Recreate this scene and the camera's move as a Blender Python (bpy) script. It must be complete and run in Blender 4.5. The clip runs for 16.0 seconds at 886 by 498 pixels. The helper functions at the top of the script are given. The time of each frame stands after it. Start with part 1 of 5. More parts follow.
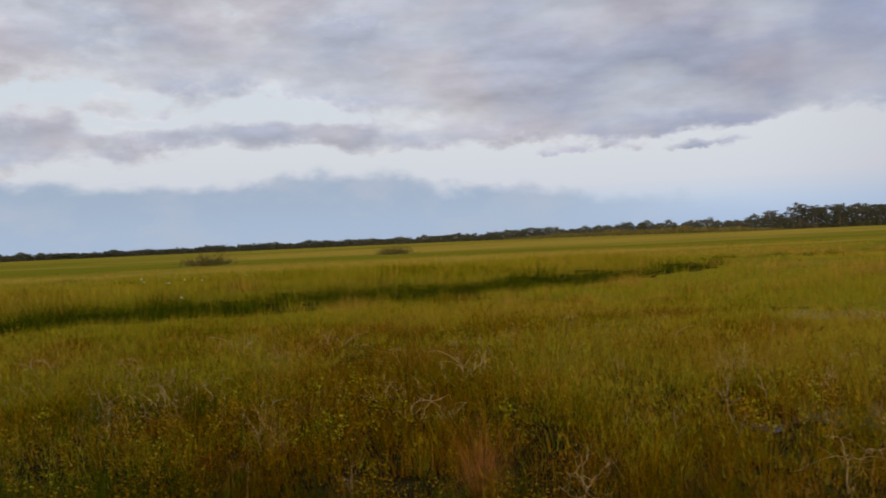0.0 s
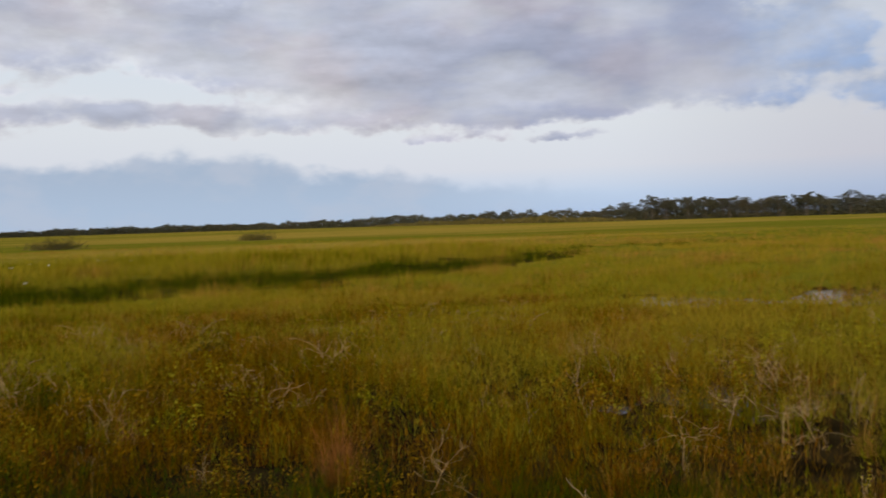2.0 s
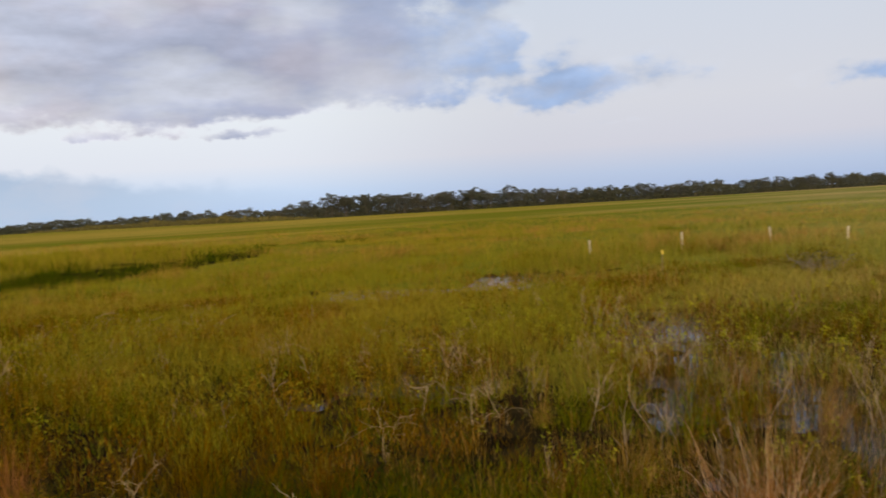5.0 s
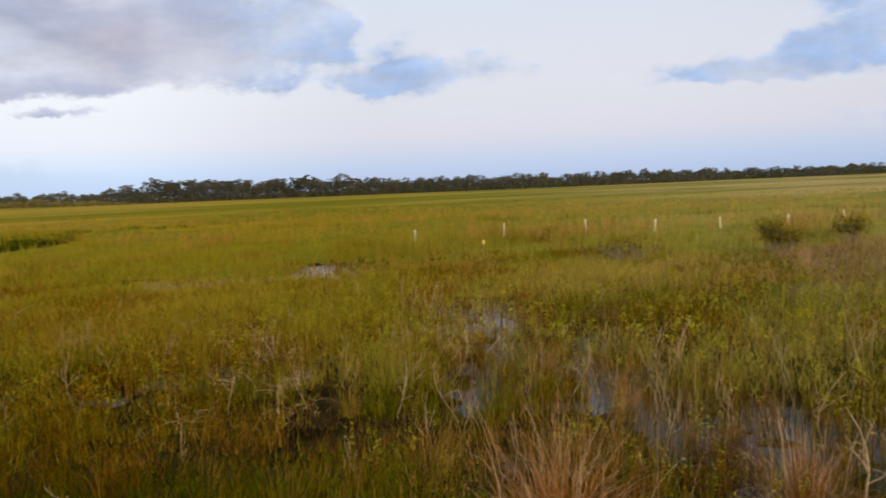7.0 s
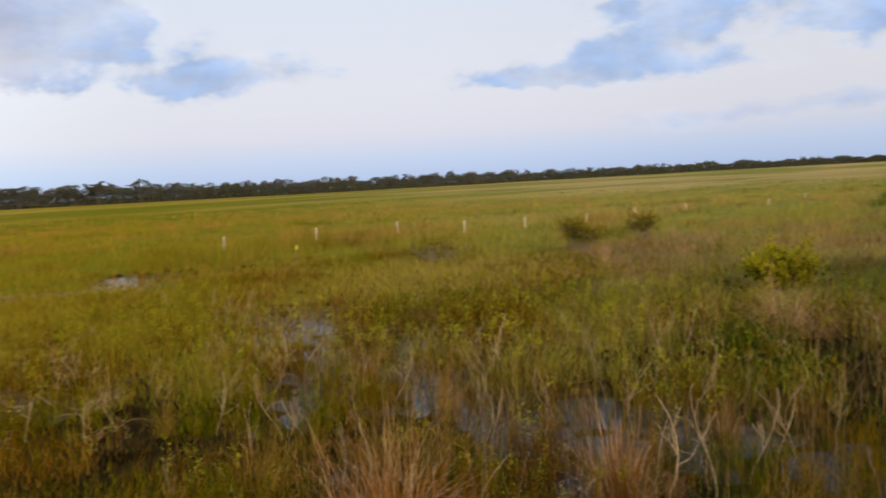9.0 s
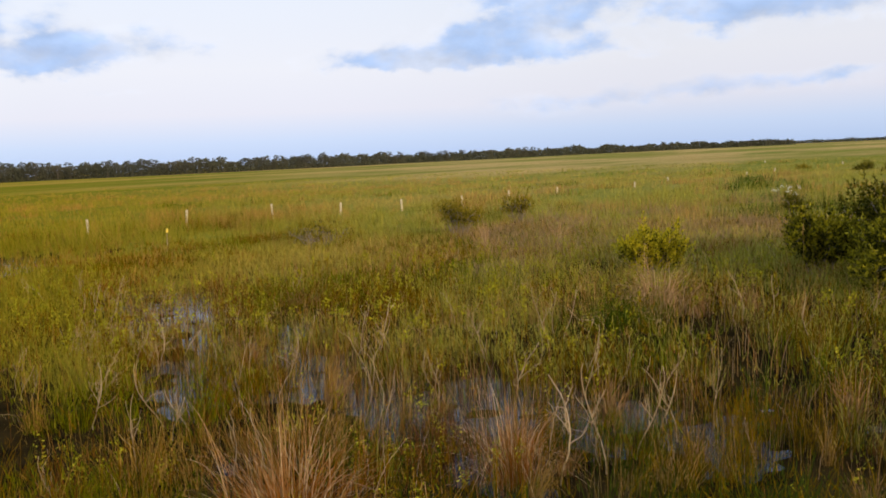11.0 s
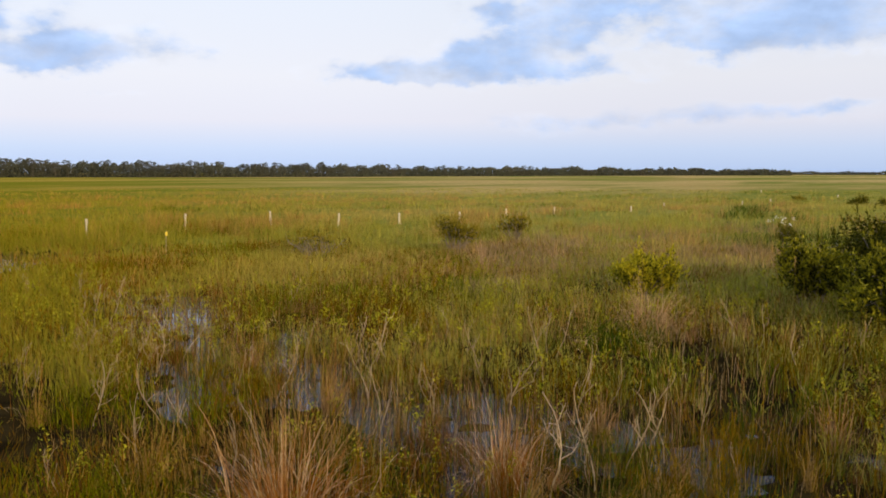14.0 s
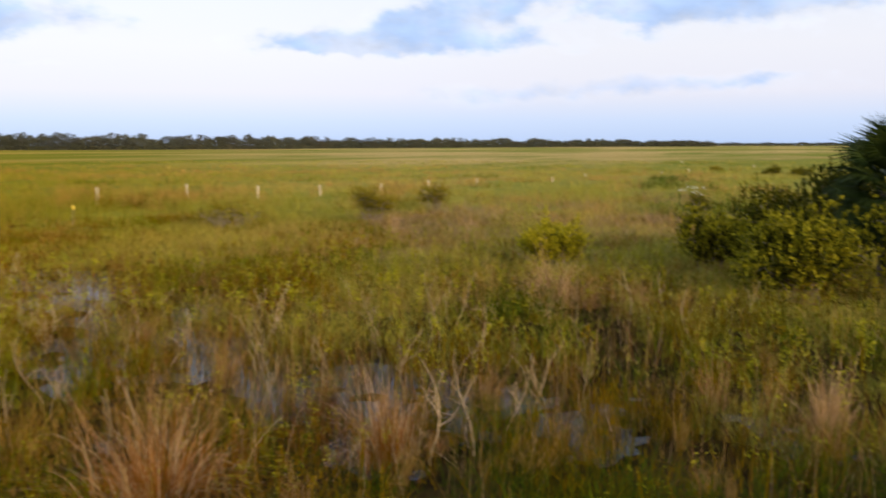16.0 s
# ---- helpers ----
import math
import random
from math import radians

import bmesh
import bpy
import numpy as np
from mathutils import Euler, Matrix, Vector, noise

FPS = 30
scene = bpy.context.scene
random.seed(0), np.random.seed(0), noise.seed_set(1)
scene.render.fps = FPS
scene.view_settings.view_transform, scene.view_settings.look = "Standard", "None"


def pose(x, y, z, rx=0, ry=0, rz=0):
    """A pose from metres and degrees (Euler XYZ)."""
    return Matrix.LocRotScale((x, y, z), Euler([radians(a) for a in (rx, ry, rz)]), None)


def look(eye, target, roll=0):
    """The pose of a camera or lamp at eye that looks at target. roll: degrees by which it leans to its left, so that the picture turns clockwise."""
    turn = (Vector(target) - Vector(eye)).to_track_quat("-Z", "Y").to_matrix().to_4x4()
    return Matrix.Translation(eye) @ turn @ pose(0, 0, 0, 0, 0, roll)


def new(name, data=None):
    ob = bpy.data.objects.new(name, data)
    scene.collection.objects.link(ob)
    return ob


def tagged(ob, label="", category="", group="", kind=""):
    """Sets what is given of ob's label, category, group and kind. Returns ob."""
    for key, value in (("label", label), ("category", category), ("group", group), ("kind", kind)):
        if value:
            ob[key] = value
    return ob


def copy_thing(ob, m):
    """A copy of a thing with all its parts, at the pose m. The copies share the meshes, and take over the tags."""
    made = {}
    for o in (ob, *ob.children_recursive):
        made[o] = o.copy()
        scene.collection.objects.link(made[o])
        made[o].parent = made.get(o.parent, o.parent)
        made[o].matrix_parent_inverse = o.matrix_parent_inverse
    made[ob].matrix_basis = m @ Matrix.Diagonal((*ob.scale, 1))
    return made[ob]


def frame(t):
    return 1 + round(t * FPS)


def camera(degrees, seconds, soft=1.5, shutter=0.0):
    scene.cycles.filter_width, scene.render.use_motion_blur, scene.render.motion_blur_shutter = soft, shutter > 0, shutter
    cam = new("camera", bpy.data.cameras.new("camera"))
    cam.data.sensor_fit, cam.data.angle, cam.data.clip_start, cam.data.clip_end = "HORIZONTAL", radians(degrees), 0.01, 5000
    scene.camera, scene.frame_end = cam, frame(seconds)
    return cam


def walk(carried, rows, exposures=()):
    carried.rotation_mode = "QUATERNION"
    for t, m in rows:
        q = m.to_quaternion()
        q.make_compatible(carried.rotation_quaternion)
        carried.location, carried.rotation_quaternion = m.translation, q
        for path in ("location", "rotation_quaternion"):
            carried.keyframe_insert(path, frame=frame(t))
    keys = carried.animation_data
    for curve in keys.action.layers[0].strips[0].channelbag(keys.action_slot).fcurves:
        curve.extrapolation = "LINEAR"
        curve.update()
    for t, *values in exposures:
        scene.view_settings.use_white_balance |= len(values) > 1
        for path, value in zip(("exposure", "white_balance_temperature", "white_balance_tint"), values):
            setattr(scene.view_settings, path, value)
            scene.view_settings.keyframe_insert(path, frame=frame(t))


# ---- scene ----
cam = camera(53.43, 16.0, soft=1.75, shutter=0.65)
# seconds, place, tilt, lean, heading
PATH = [
    (0, 0.000, -0.000, 3.003, 89.41, 2.61, -0.00),
    (0.5, 0.045, -0.053, 3.005, 88.92, 2.50, -2.21),
    (1, 0.073, -0.073, 3.003, 88.55, 2.84, -4.53),
    (1.5, 0.097, -0.059, 2.995, 88.28, 1.84, -6.08),
    (2, 0.075, -0.033, 3.005, 88.24, 1.81, -8.74),
    (2.5, 0.056, 0.035, 2.998, 88.46, 2.72, -12.22),
    (3, 0.026, 0.063, 3.003, 88.35, 2.23, -14.11),
    (3.5, 0.009, 0.099, 2.998, 88.16, 2.47, -17.14),
    (4, 0.004, 0.137, 2.984, 87.89, 3.06, -20.99),
    (4.5, -0.008, 0.180, 2.987, 87.56, 2.43, -25.84),
    (4.7, -0.010, 0.175, 2.992, 87.45, 2.83, -27.32),
    (7, 0.318, 0.092, 2.963, 85.99, 2.22, -40.14),
    (7.5, 0.327, 0.141, 2.961, 85.99, 2.55, -42.67),
    (8, 0.327, 0.187, 2.962, 85.83, 2.89, -45.49),
    (8.5, 0.322, 0.228, 2.972, 85.64, 2.37, -48.65),
    (9, 0.314, 0.251, 2.978, 85.66, 2.94, -52.52),
    (9.5, 0.303, 0.299, 2.960, 85.58, 2.81, -56.70),
    (10, 0.320, 0.298, 2.966, 85.11, 3.10, -59.35),
    (12.3, 0.227, 0.709, 3.017, 83.72, 1.58, -61.54),
    (12.5, 0.227, 0.698, 3.018, 84.08, 1.11, -61.34),
    (13, 0.148, 0.629, 3.024, 85.15, -0.04, -60.74),
    (13.5, 0.071, 0.513, 3.027, 85.16, -0.34, -60.58),
    (14, 0.008, 0.408, 3.035, 85.07, -0.12, -60.90),
    (14.5, 0.035, 0.290, 3.041, 85.05, -1.30, -59.91),
    (15, 0.089, 0.126, 3.037, 84.87, -0.59, -60.29),
    (15.5, 0.134, 0.010, 3.025, 84.25, -0.61, -61.44),
    (16, 0.250, -0.038, 3.006, 83.26, 0.02, -65.39),
]
EXPOSURE = [(0.0, -0.42), (2.0, -0.32), (4.5, -0.2), (7.0, -0.01), (10.0, 0.05), (12.3, 0.38), (12.6, 0.36), (13.2, 0.2), (15.5, 0.22), (16.0, 0.34)]
walk(cam, [(r[0], pose(*r[1:])) for r in PATH], EXPOSURE)

# ---------------------------------------------------------------- node helpers


class Nodes:
    """Short hand for building a node tree."""

    def __init__(self, tree):
        self.t = tree
        tree.nodes.clear()

    def add(self, kind, **inputs):
        n = self.t.nodes.new("ShaderNode" + kind)
        for k, v in inputs.items():
            self.put(n.inputs[k.replace("_", " ")], v)
        return n

    def put(self, socket, v):
        if isinstance(v, bpy.types.NodeSocket):
            self.t.links.new(v, socket)
        else:
            socket.default_value = v

    def m(self, op, *args, clamp=False):
        n = self.t.nodes.new("ShaderNodeMath")
        n.operation, n.use_clamp = op, clamp
        for i, v in enumerate(args):
            self.put(n.inputs[i], v)
        return n.outputs[0]

    def step(self, v, lo, hi):
        n = self.t.nodes.new("ShaderNodeMapRange")
        n.interpolation_type = "SMOOTHSTEP"
        for i, x in enumerate((v, lo, hi)):
            self.put(n.inputs[i], x)
        return n.outputs[0]

    def mix(self, f, a, b, how="MIX"):
        n = self.t.nodes.new("ShaderNodeMix")
        n.data_type, n.blend_type = "RGBA", how
        self.put(n.inputs[0], f)
        self.put(n.inputs[6], a if isinstance(a, bpy.types.NodeSocket) else (*a, 1))
        self.put(n.inputs[7], b if isinstance(b, bpy.types.NodeSocket) else (*b, 1))
        return n.outputs[2]

    def noise(self, vec, scale, detail=4, rough=0.55, dim="3D"):
        n = self.t.nodes.new("ShaderNodeTexNoise")
        n.noise_dimensions = dim
        if vec is not None:
            self.put(n.inputs["Vector"], vec)
        n.inputs["Scale"].default_value = scale
        n.inputs["Detail"].default_value = detail
        n.inputs["Roughness"].default_value = rough
        return n.outputs["Fac"]

    def ramp(self, f, stops):
        n = self.t.nodes.new("ShaderNodeValToRGB")
        e = n.color_ramp.elements
        while len(e) < len(stops):
            e.new(0.5)
        for el, (p, c) in zip(e, stops):
            el.position, el.color = p, (*c, 1)
        self.put(n.inputs[0], f)
        return n.outputs[0]


# ---------------------------------------------------------------- sky: dusk, broken cloud, sun low behind the walker

SUN_AZ, SUN_EL = 205.0, 13.0
world = bpy.data.worlds.new("dusk_sky")
scene.world = world
world.use_nodes = True
W = Nodes(world.node_tree)
way = W.add("TexCoord").outputs["Generated"]
sep = W.add("SeparateXYZ", Vector=way)
az = W.m("MULTIPLY", W.m("ARCTAN2", sep.outputs[0], sep.outputs[1]), 57.2958)
el = W.m("MULTIPLY", W.m("ARCSINE", sep.outputs[2]), 57.2958)


def sky_noise(across, up, scale, detail, rough, da=0.0, de=0.0):
    """Noise over the sky dome: cells stretched along the horizon."""
    v = W.add("CombineXYZ", X=W.m("MULTIPLY", W.m("ADD", az, da), across), Y=W.m("MULTIPLY", W.m("ADD", el, de), up)).outputs[0]
    return W.noise(v, scale, detail, rough)


def off(v, amount):
    """A noise value brought to both sides of zero."""
    return W.m("MULTIPLY", W.m("SUBTRACT", v, 0.5), amount)


def along(stops):
    """A value (0..20) that changes with the heading, from (heading, value) stops."""
    return W.m("MULTIPLY", W.ramp(W.m("DIVIDE", W.m("ADD", azw, 50.0), 160.0, clamp=True), [((a + 50) / 160, (v / 20,) * 3) for a, v in stops]), 20.0)


fine = sky_noise(0.16, 0.26, 1.5, 7, 0.52)
broad = sky_noise(0.16, 0.30, 0.55, 4, 0.5)
wisp = sky_noise(0.16, 0.26, 2.3, 6, 0.52, da=230.0)
frayed = sky_noise(0.16, 0.24, 5.5, 5, 0.55, da=130.0)
lump = sky_noise(0.15, 0.27, 1.15, 8, 0.55, da=65.0)
lump_over = sky_noise(0.15, 0.27, 1.15, 8, 0.55, da=65.0, de=0.6)
roll = sky_noise(0.105, 0.28, 1.15, 8, 0.55, da=65.0)
roll_over = sky_noise(0.105, 0.28, 1.15, 8, 0.55, da=65.0, de=0.6)
swirl = sky_noise(0.16, 0.30, 1.9, 2, 0.45, da=310.0)
azw = W.m("ADD", az, W.m("ADD", off(swirl, 7.0), off(frayed, 0.9)))
elw = W.m("ADD", el, W.m("ADD", off(fine, 2.0), off(frayed, 0.5)))
side = W.step(az, 17.0, 38.0)
# the deck is rolled out flat, the single clouds are heaped
lie = W.step(az, 34.0, 14.0)
puff = W.m("ADD", W.m("MULTIPLY", roll, lie), W.m("MULTIPLY", lump, W.m("SUBTRACT", 1.0, lie)))
puff_over = W.m("ADD", W.m("MULTIPLY", roll_over, lie), W.m("MULTIPLY", lump_over, W.m("SUBTRACT", 1.0, lie)))

# single clouds: heading, height, half width, half height (degrees), weight
CLOUDS = [
    (-25.5, 6.2, 5.6, 1.7, 1.15), (-19.5, 8.7, 3.4, 0.6, 0.8), (-13.0, 7.1, 6.0, 0.85, 1.0), (-0.6, 6.7, 7.4, 1.05, 1.1),
    (7.4, 5.3, 1.4, 0.3, 0.65), (9.2, 6.4, 2.6, 0.6, 0.8), (11.4, 5.5, 1.8, 0.42, 0.7), (14.6, 6.3, 3.2, 0.6, 0.8), (16.9, 5.2, 3.4, 0.28, 0.62),
    (27.5, 8.4, 3.8, 1.5, 0.75), (32.6, 10.4, 2.8, 1.7, 0.75), (29.0, 6.8, 5.4, 0.6, 0.5), (39.4, 7.3, 5.2, 1.75, 1.25), (36.6, 6.4, 2.8, 0.9, 0.7), (41.0, 4.9, 2.0, 0.3, 0.45),
    (58.2, 6.2, 5.0, 0.85, 1.25), (63.5, 6.8, 5.2, 1.4, 1.2), (68.0, 8.5, 4.4, 2.0, 1.0), (66.0, 10.4, 4.0, 1.3, 0.7), (71.0, 6.3, 3.4, 0.7, 0.5), (72.5, 8.2, 2.2, 1.2, -0.5),
    (78.0, 8.4, 5.4, 1.8, 1.1), (84.5, 9.0, 6.5, 1.9, 1.0), (75.5, 11.0, 6.0, 1.4, 0.8), (95.0, 8.4, 9.0, 2.0, 0.9),
    (66.0, 2.95, 5.4, 0.75, 0.52), (73.5, 3.3, 6.4, 0.8, 0.54), (81.0, 3.6, 5.6, 0.65, 0.48), (85.2, 3.95, 2.8, 0.42, 0.7), (94.0, 3.2, 7.0, 0.5, 0.4),
]


def heap(blobs, a, e):
    """The sum of soft ovals, flatter below than above."""
    total = None
    for ca, ce, ra, re, w in blobs:
        dx = W.m("DIVIDE", W.m("SUBTRACT", a, ca), ra * 1.1)
        dy = W.m("DIVIDE", W.m("SUBTRACT", e, ce), re * 1.2)
        dy = W.m("MAXIMUM", dy, W.m("MULTIPLY", dy, -1.45))
        v = W.m("MULTIPLY", W.m("POWER", 0.37, W.m("ADD", W.m("MULTIPLY", dx, dx), W.m("MULTIPLY", dy, dy))), w)
        total = v if total is None else W.m("ADD", total, v)
    return total


# the grey deck over the north: its ragged lower edge, and how thick it is
deck_edge = along([(-50, 10.2), (-26, 9.9), (-17, 9.5), (-6, 8.5), (4, 7.1), (10, 6.6), (17, 6.3), (24, 6.7), (31, 7.4), (34, 8.2), (38, 12.0)])
deck = W.step(W.m("SUBTRACT", elw, deck_edge), -0.9, 1.7)
deck = W.m("MULTIPLY", deck, along([(-50, 0.95), (-10, 1.0), (2, 1.45), (12, 1.8), (20, 1.7), (24, 1.2), (29, 0.95), (33, 0.8), (35.5, 0.3), (38, 0.0)]))
field = W.m("ADD", heap(CLOUDS, azw, elw), deck)
# broken cover over the rest of the sky
rest = W.m("MULTIPLY", W.step(el, 13.0, 20.0), W.m("MULTIPLY", W.m("SUBTRACT", broad, 0.40), 4.0))
field = W.m("MAXIMUM", field, rest)
ragged = W.m("MULTIPLY", W.m("ADD", off(lump, 1.6), W.m("ADD", off(wisp, 1.2), off(frayed, 0.6))), W.m("MULTIPLY", W.step(field, 0.03, 0.4), W.m("ADD", 0.4, W.m("MULTIPLY", W.step(el, 3.6, 5.6), 0.6))))
thick = W.m("ADD", field, ragged)
cover = W.step(thick, W.m("SUBTRACT", 0.28, W.m("MULTIPLY", side, 0.10)), W.m("ADD", 0.62, W.m("MULTIPLY", side, 0.55)))
# the blue bank low in the north
bank_top = along([(-50, 4.2), (-24, 4.4), (-17, 4.2), (-11, 4.3), (-6.5, 5.0), (-3, 4.5), (1, 3.5), (6, 3.4), (12, 2.5), (20, 1.7), (45, 1.2)])
low = W.m("SUBTRACT", W.m("ADD", bank_top, W.m("ADD", off(wisp, 1.9), off(frayed, 0.7))), el)
low = W.m("MULTIPLY", W.step(low, -0.25, 0.75), W.step(az, 24.0, 4.0))

clear = W.ramp(W.m("DIVIDE", el, 30.0, clamp=True), [
    (0.0, (0.44, 0.57, 0.84)), (0.05, (0.53, 0.64, 0.87)), (0.11, (0.71, 0.71, 0.82)), (0.2, (0.76, 0.76, 0.83)), (0.45, (0.72, 0.78, 0.88)), (0.62, (0.58, 0.71, 0.95)), (1.0, (0.58, 0.71, 0.96))])
nishita = W.t.nodes.new("ShaderNodeTexSky")
nishita.sky_type, nishita.sun_disc = "NISHITA", False
nishita.sun_elevation, nishita.sun_rotation = radians(SUN_EL), radians(SUN_AZ)
air = W.add("VectorMath")
air.operation = "SCALE"
W.put(air.inputs[0], nishita.outputs[0])
W.put(air.inputs["Scale"], 0.08)
clear = W.mix(0.12, clear, air.outputs[0])
clear = W.mix(W.m("SUBTRACT", 1.0, side), clear, W.mix(1.0, clear, (1.25, 1.29, 1.27), "MULTIPLY"))
clear = W.mix(W.m("MULTIPLY", W.step(az, 24.0, 40.0), W.step(az, 76.0, 50.0)), clear, W.mix(1.0, clear, (1.06, 1.06, 1.07), "MULTIPLY"))
pale = W.mix(side, (0.94, 0.93, 0.97), (0.78, 0.81, 0.90))
dark = W.mix(W.step(broad, 0.40, 0.62), (0.53, 0.57, 0.71), (0.62, 0.60, 0.68))
dark = W.mix(W.step(az, 0.0, 20.0), W.mix(1.0, dark, (1.08, 1.08, 1.06), "MULTIPLY"), W.mix(1.0, dark, (0.81, 0.83, 0.89), "MULTIPLY"))
dark = W.mix(side, dark, (0.39, 0.525, 0.79))
body = W.m("MULTIPLY", W.step(W.m("ADD", thick, off(puff, 1.0)), 0.2, 1.15), W.m("ADD", W.m("ADD", 0.42, W.m("MULTIPLY", lie, 0.14)), W.m("MULTIPLY", W.step(puff, 0.34, 0.62), 0.6)), clamp=True)
cloud = W.mix(body, W.mix(0.4, pale, clear), dark)
# tops of the billows catch the light, their feet are duller
billow = W.m("ADD", 1.0, W.m("MULTIPLY", W.m("SUBTRACT", puff, puff_over), 1.1))
billow = W.add("CombineXYZ", X=billow, Y=billow, Z=billow).outputs[0]
cloud = W.mix(1.0, cloud, billow, "MULTIPLY")
rosy = W.m("MULTIPLY", W.step(broad, 0.5, 0.75), 0.16)
cloud = W.mix(rosy, cloud, (0.66, 0.58, 0.60))
col = W.mix(cover, clear, cloud)
bank = W.mix(W.step(el, 0.0, 4.5), (0.52, 0.65, 0.84), (0.41, 0.54, 0.73))
bank = W.mix(W.m("MULTIPLY", W.step(lump, 0.45, 0.65), 0.55), bank, (0.60, 0.66, 0.79))
col = W.mix(W.m("MULTIPLY", low, 0.85), col, bank)
# thinner cloud and more light overhead
glow = W.m("ADD", 1.0, W.m("MULTIPLY", W.step(el, 24.0, 60.0), 0.5))
background = W.add("Background", Color=col, Strength=glow)
W.t.links.new(background.outputs[0], W.add("OutputWorld").inputs[0])

sun = new("sun", bpy.data.lights.new("sun", "SUN"))
sun.data.energy, sun.data.angle, sun.data.color = 3.5, radians(18), (1.0, 0.74, 0.40)
sa, se = radians(SUN_AZ), radians(SUN_EL)
sun.matrix_world = look((math.sin(sa) * math.cos(se) * 50, math.cos(sa) * math.cos(se) * 50, math.sin(se) * 50), (0, 0, 0))

# ---------------------------------------------------------------- materials


def golden_side(n, pos, col, tint):
    """The growth turns golden brown towards the north-west of the marsh."""
    p = n.add("SeparateXYZ", Vector=pos)
    across = n.m("ADD", n.m("SUBTRACT", p.outputs[1], p.outputs[0]), n.m("MULTIPLY", n.m("SUBTRACT", n.noise(pos, 0.3, 3), 0.5), 8.0))
    far = n.m("ADD", n.m("MULTIPLY", n.m("ADD", n.m("ABSOLUTE", p.outputs[0]), n.m("ABSOLUTE", p.outputs[1])), 0.4), 5.0)
    return n.mix(n.step(n.m("DIVIDE", across, far), -0.85, 0.6), col, n.mix(1.0, col, tint, "MULTIPLY"))


def leaf_material(name, a, b, c=None, rough=0.55, through_light=0.25, patch=0.35, spec=0.0, golden=None):
    """Leaves and blades: each one its own tint between a and b, drifting to c in patches."""
    mt = bpy.data.materials.new(name)
    mt.use_nodes = True
    n = Nodes(mt.node_tree)
    isl = n.add("NewGeometry").outputs["Random Per Island"]
    pos = n.add("NewGeometry").outputs["Position"]
    col = n.mix(isl, a, b)
    if c:
        col = n.mix(n.m("MULTIPLY", n.step(n.noise(pos, patch, 3), 0.45, 0.7), 0.7), col, c)
    col = n.mix(n.m("MULTIPLY", n.noise(pos, 9.0, 3), 0.35), col, tuple(x * 0.55 for x in a))
    if golden:
        col = golden_side(n, pos, col, golden)
    bs = n.add("BsdfPrincipled", Base_Color=col, Roughness=rough)
    bs.inputs["Specular IOR Level"].default_value = spec
    tr = n.add("BsdfTranslucent", Color=col)
    mx = n.add("MixShader", Fac=through_light)
    n.put(mx.inputs[1], bs.outputs[0])
    n.put(mx.inputs[2], tr.outputs[0])
    n.t.links.new(mx.outputs[0], n.add("OutputMaterial").inputs[0])
    return mt


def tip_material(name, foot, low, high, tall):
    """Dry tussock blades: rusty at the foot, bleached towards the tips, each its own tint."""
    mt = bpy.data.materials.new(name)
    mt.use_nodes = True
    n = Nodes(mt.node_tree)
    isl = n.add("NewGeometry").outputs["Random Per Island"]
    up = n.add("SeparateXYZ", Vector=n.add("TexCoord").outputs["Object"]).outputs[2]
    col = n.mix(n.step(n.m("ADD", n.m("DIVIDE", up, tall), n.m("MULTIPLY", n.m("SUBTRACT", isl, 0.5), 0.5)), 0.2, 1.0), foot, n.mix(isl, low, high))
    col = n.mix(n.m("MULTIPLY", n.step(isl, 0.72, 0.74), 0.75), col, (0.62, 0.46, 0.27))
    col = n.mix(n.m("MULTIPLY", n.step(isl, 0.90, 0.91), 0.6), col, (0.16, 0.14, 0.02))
    bs = n.add("BsdfPrincipled", Base_Color=col, Roughness=0.6)
    bs.inputs["Specular IOR Level"].default_value = 0.0
    tr = n.add("BsdfTranslucent", Color=col)
    mx = n.add("MixShader", Fac=0.2)
    n.put(mx.inputs[1], bs.outputs[0])
    n.put(mx.inputs[2], tr.outputs[0])
    n.t.links.new(mx.outputs[0], n.add("OutputMaterial").inputs[0])
    return mt


def solid_material(name, a, b, scale=6.0, rough=0.8, bump=0.3, stretch=(1, 1, 1), per_object=False):
    """Wood, bark, plastic, peat: two tones, grain and relief."""
    mt = bpy.data.materials.new(name)
    mt.use_nodes = True
    n = Nodes(mt.node_tree)
    mp = n.add("Mapping", Vector=n.add("TexCoord").outputs["Object"])
    mp.inputs["Scale"].default_value = stretch
    big = n.noise(mp.outputs[0], scale, 5)
    small = n.noise(mp.outputs[0], scale * 7, 4)
    col = n.mix(n.step(big, 0.3, 0.7), a, b)
    col = n.mix(n.m("MULTIPLY", small, 0.5), col, tuple(x * 0.6 for x in a))
    if per_object:
        col = n.mix(n.m("MULTIPLY", n.add("ObjectInfo").outputs["Random"], 0.4), col, tuple(x * 0.6 for x in b))
    bs = n.add("BsdfPrincipled", Base_Color=col, Roughness=rough)
    bp = n.add("Bump", Height=small, Strength=bump, Distance=0.02)
    n.put(bs.inputs["Normal"], bp.outputs[0])
    n.t.links.new(bs.outputs[0], n.add("OutputMaterial").inputs[0])
    return mt


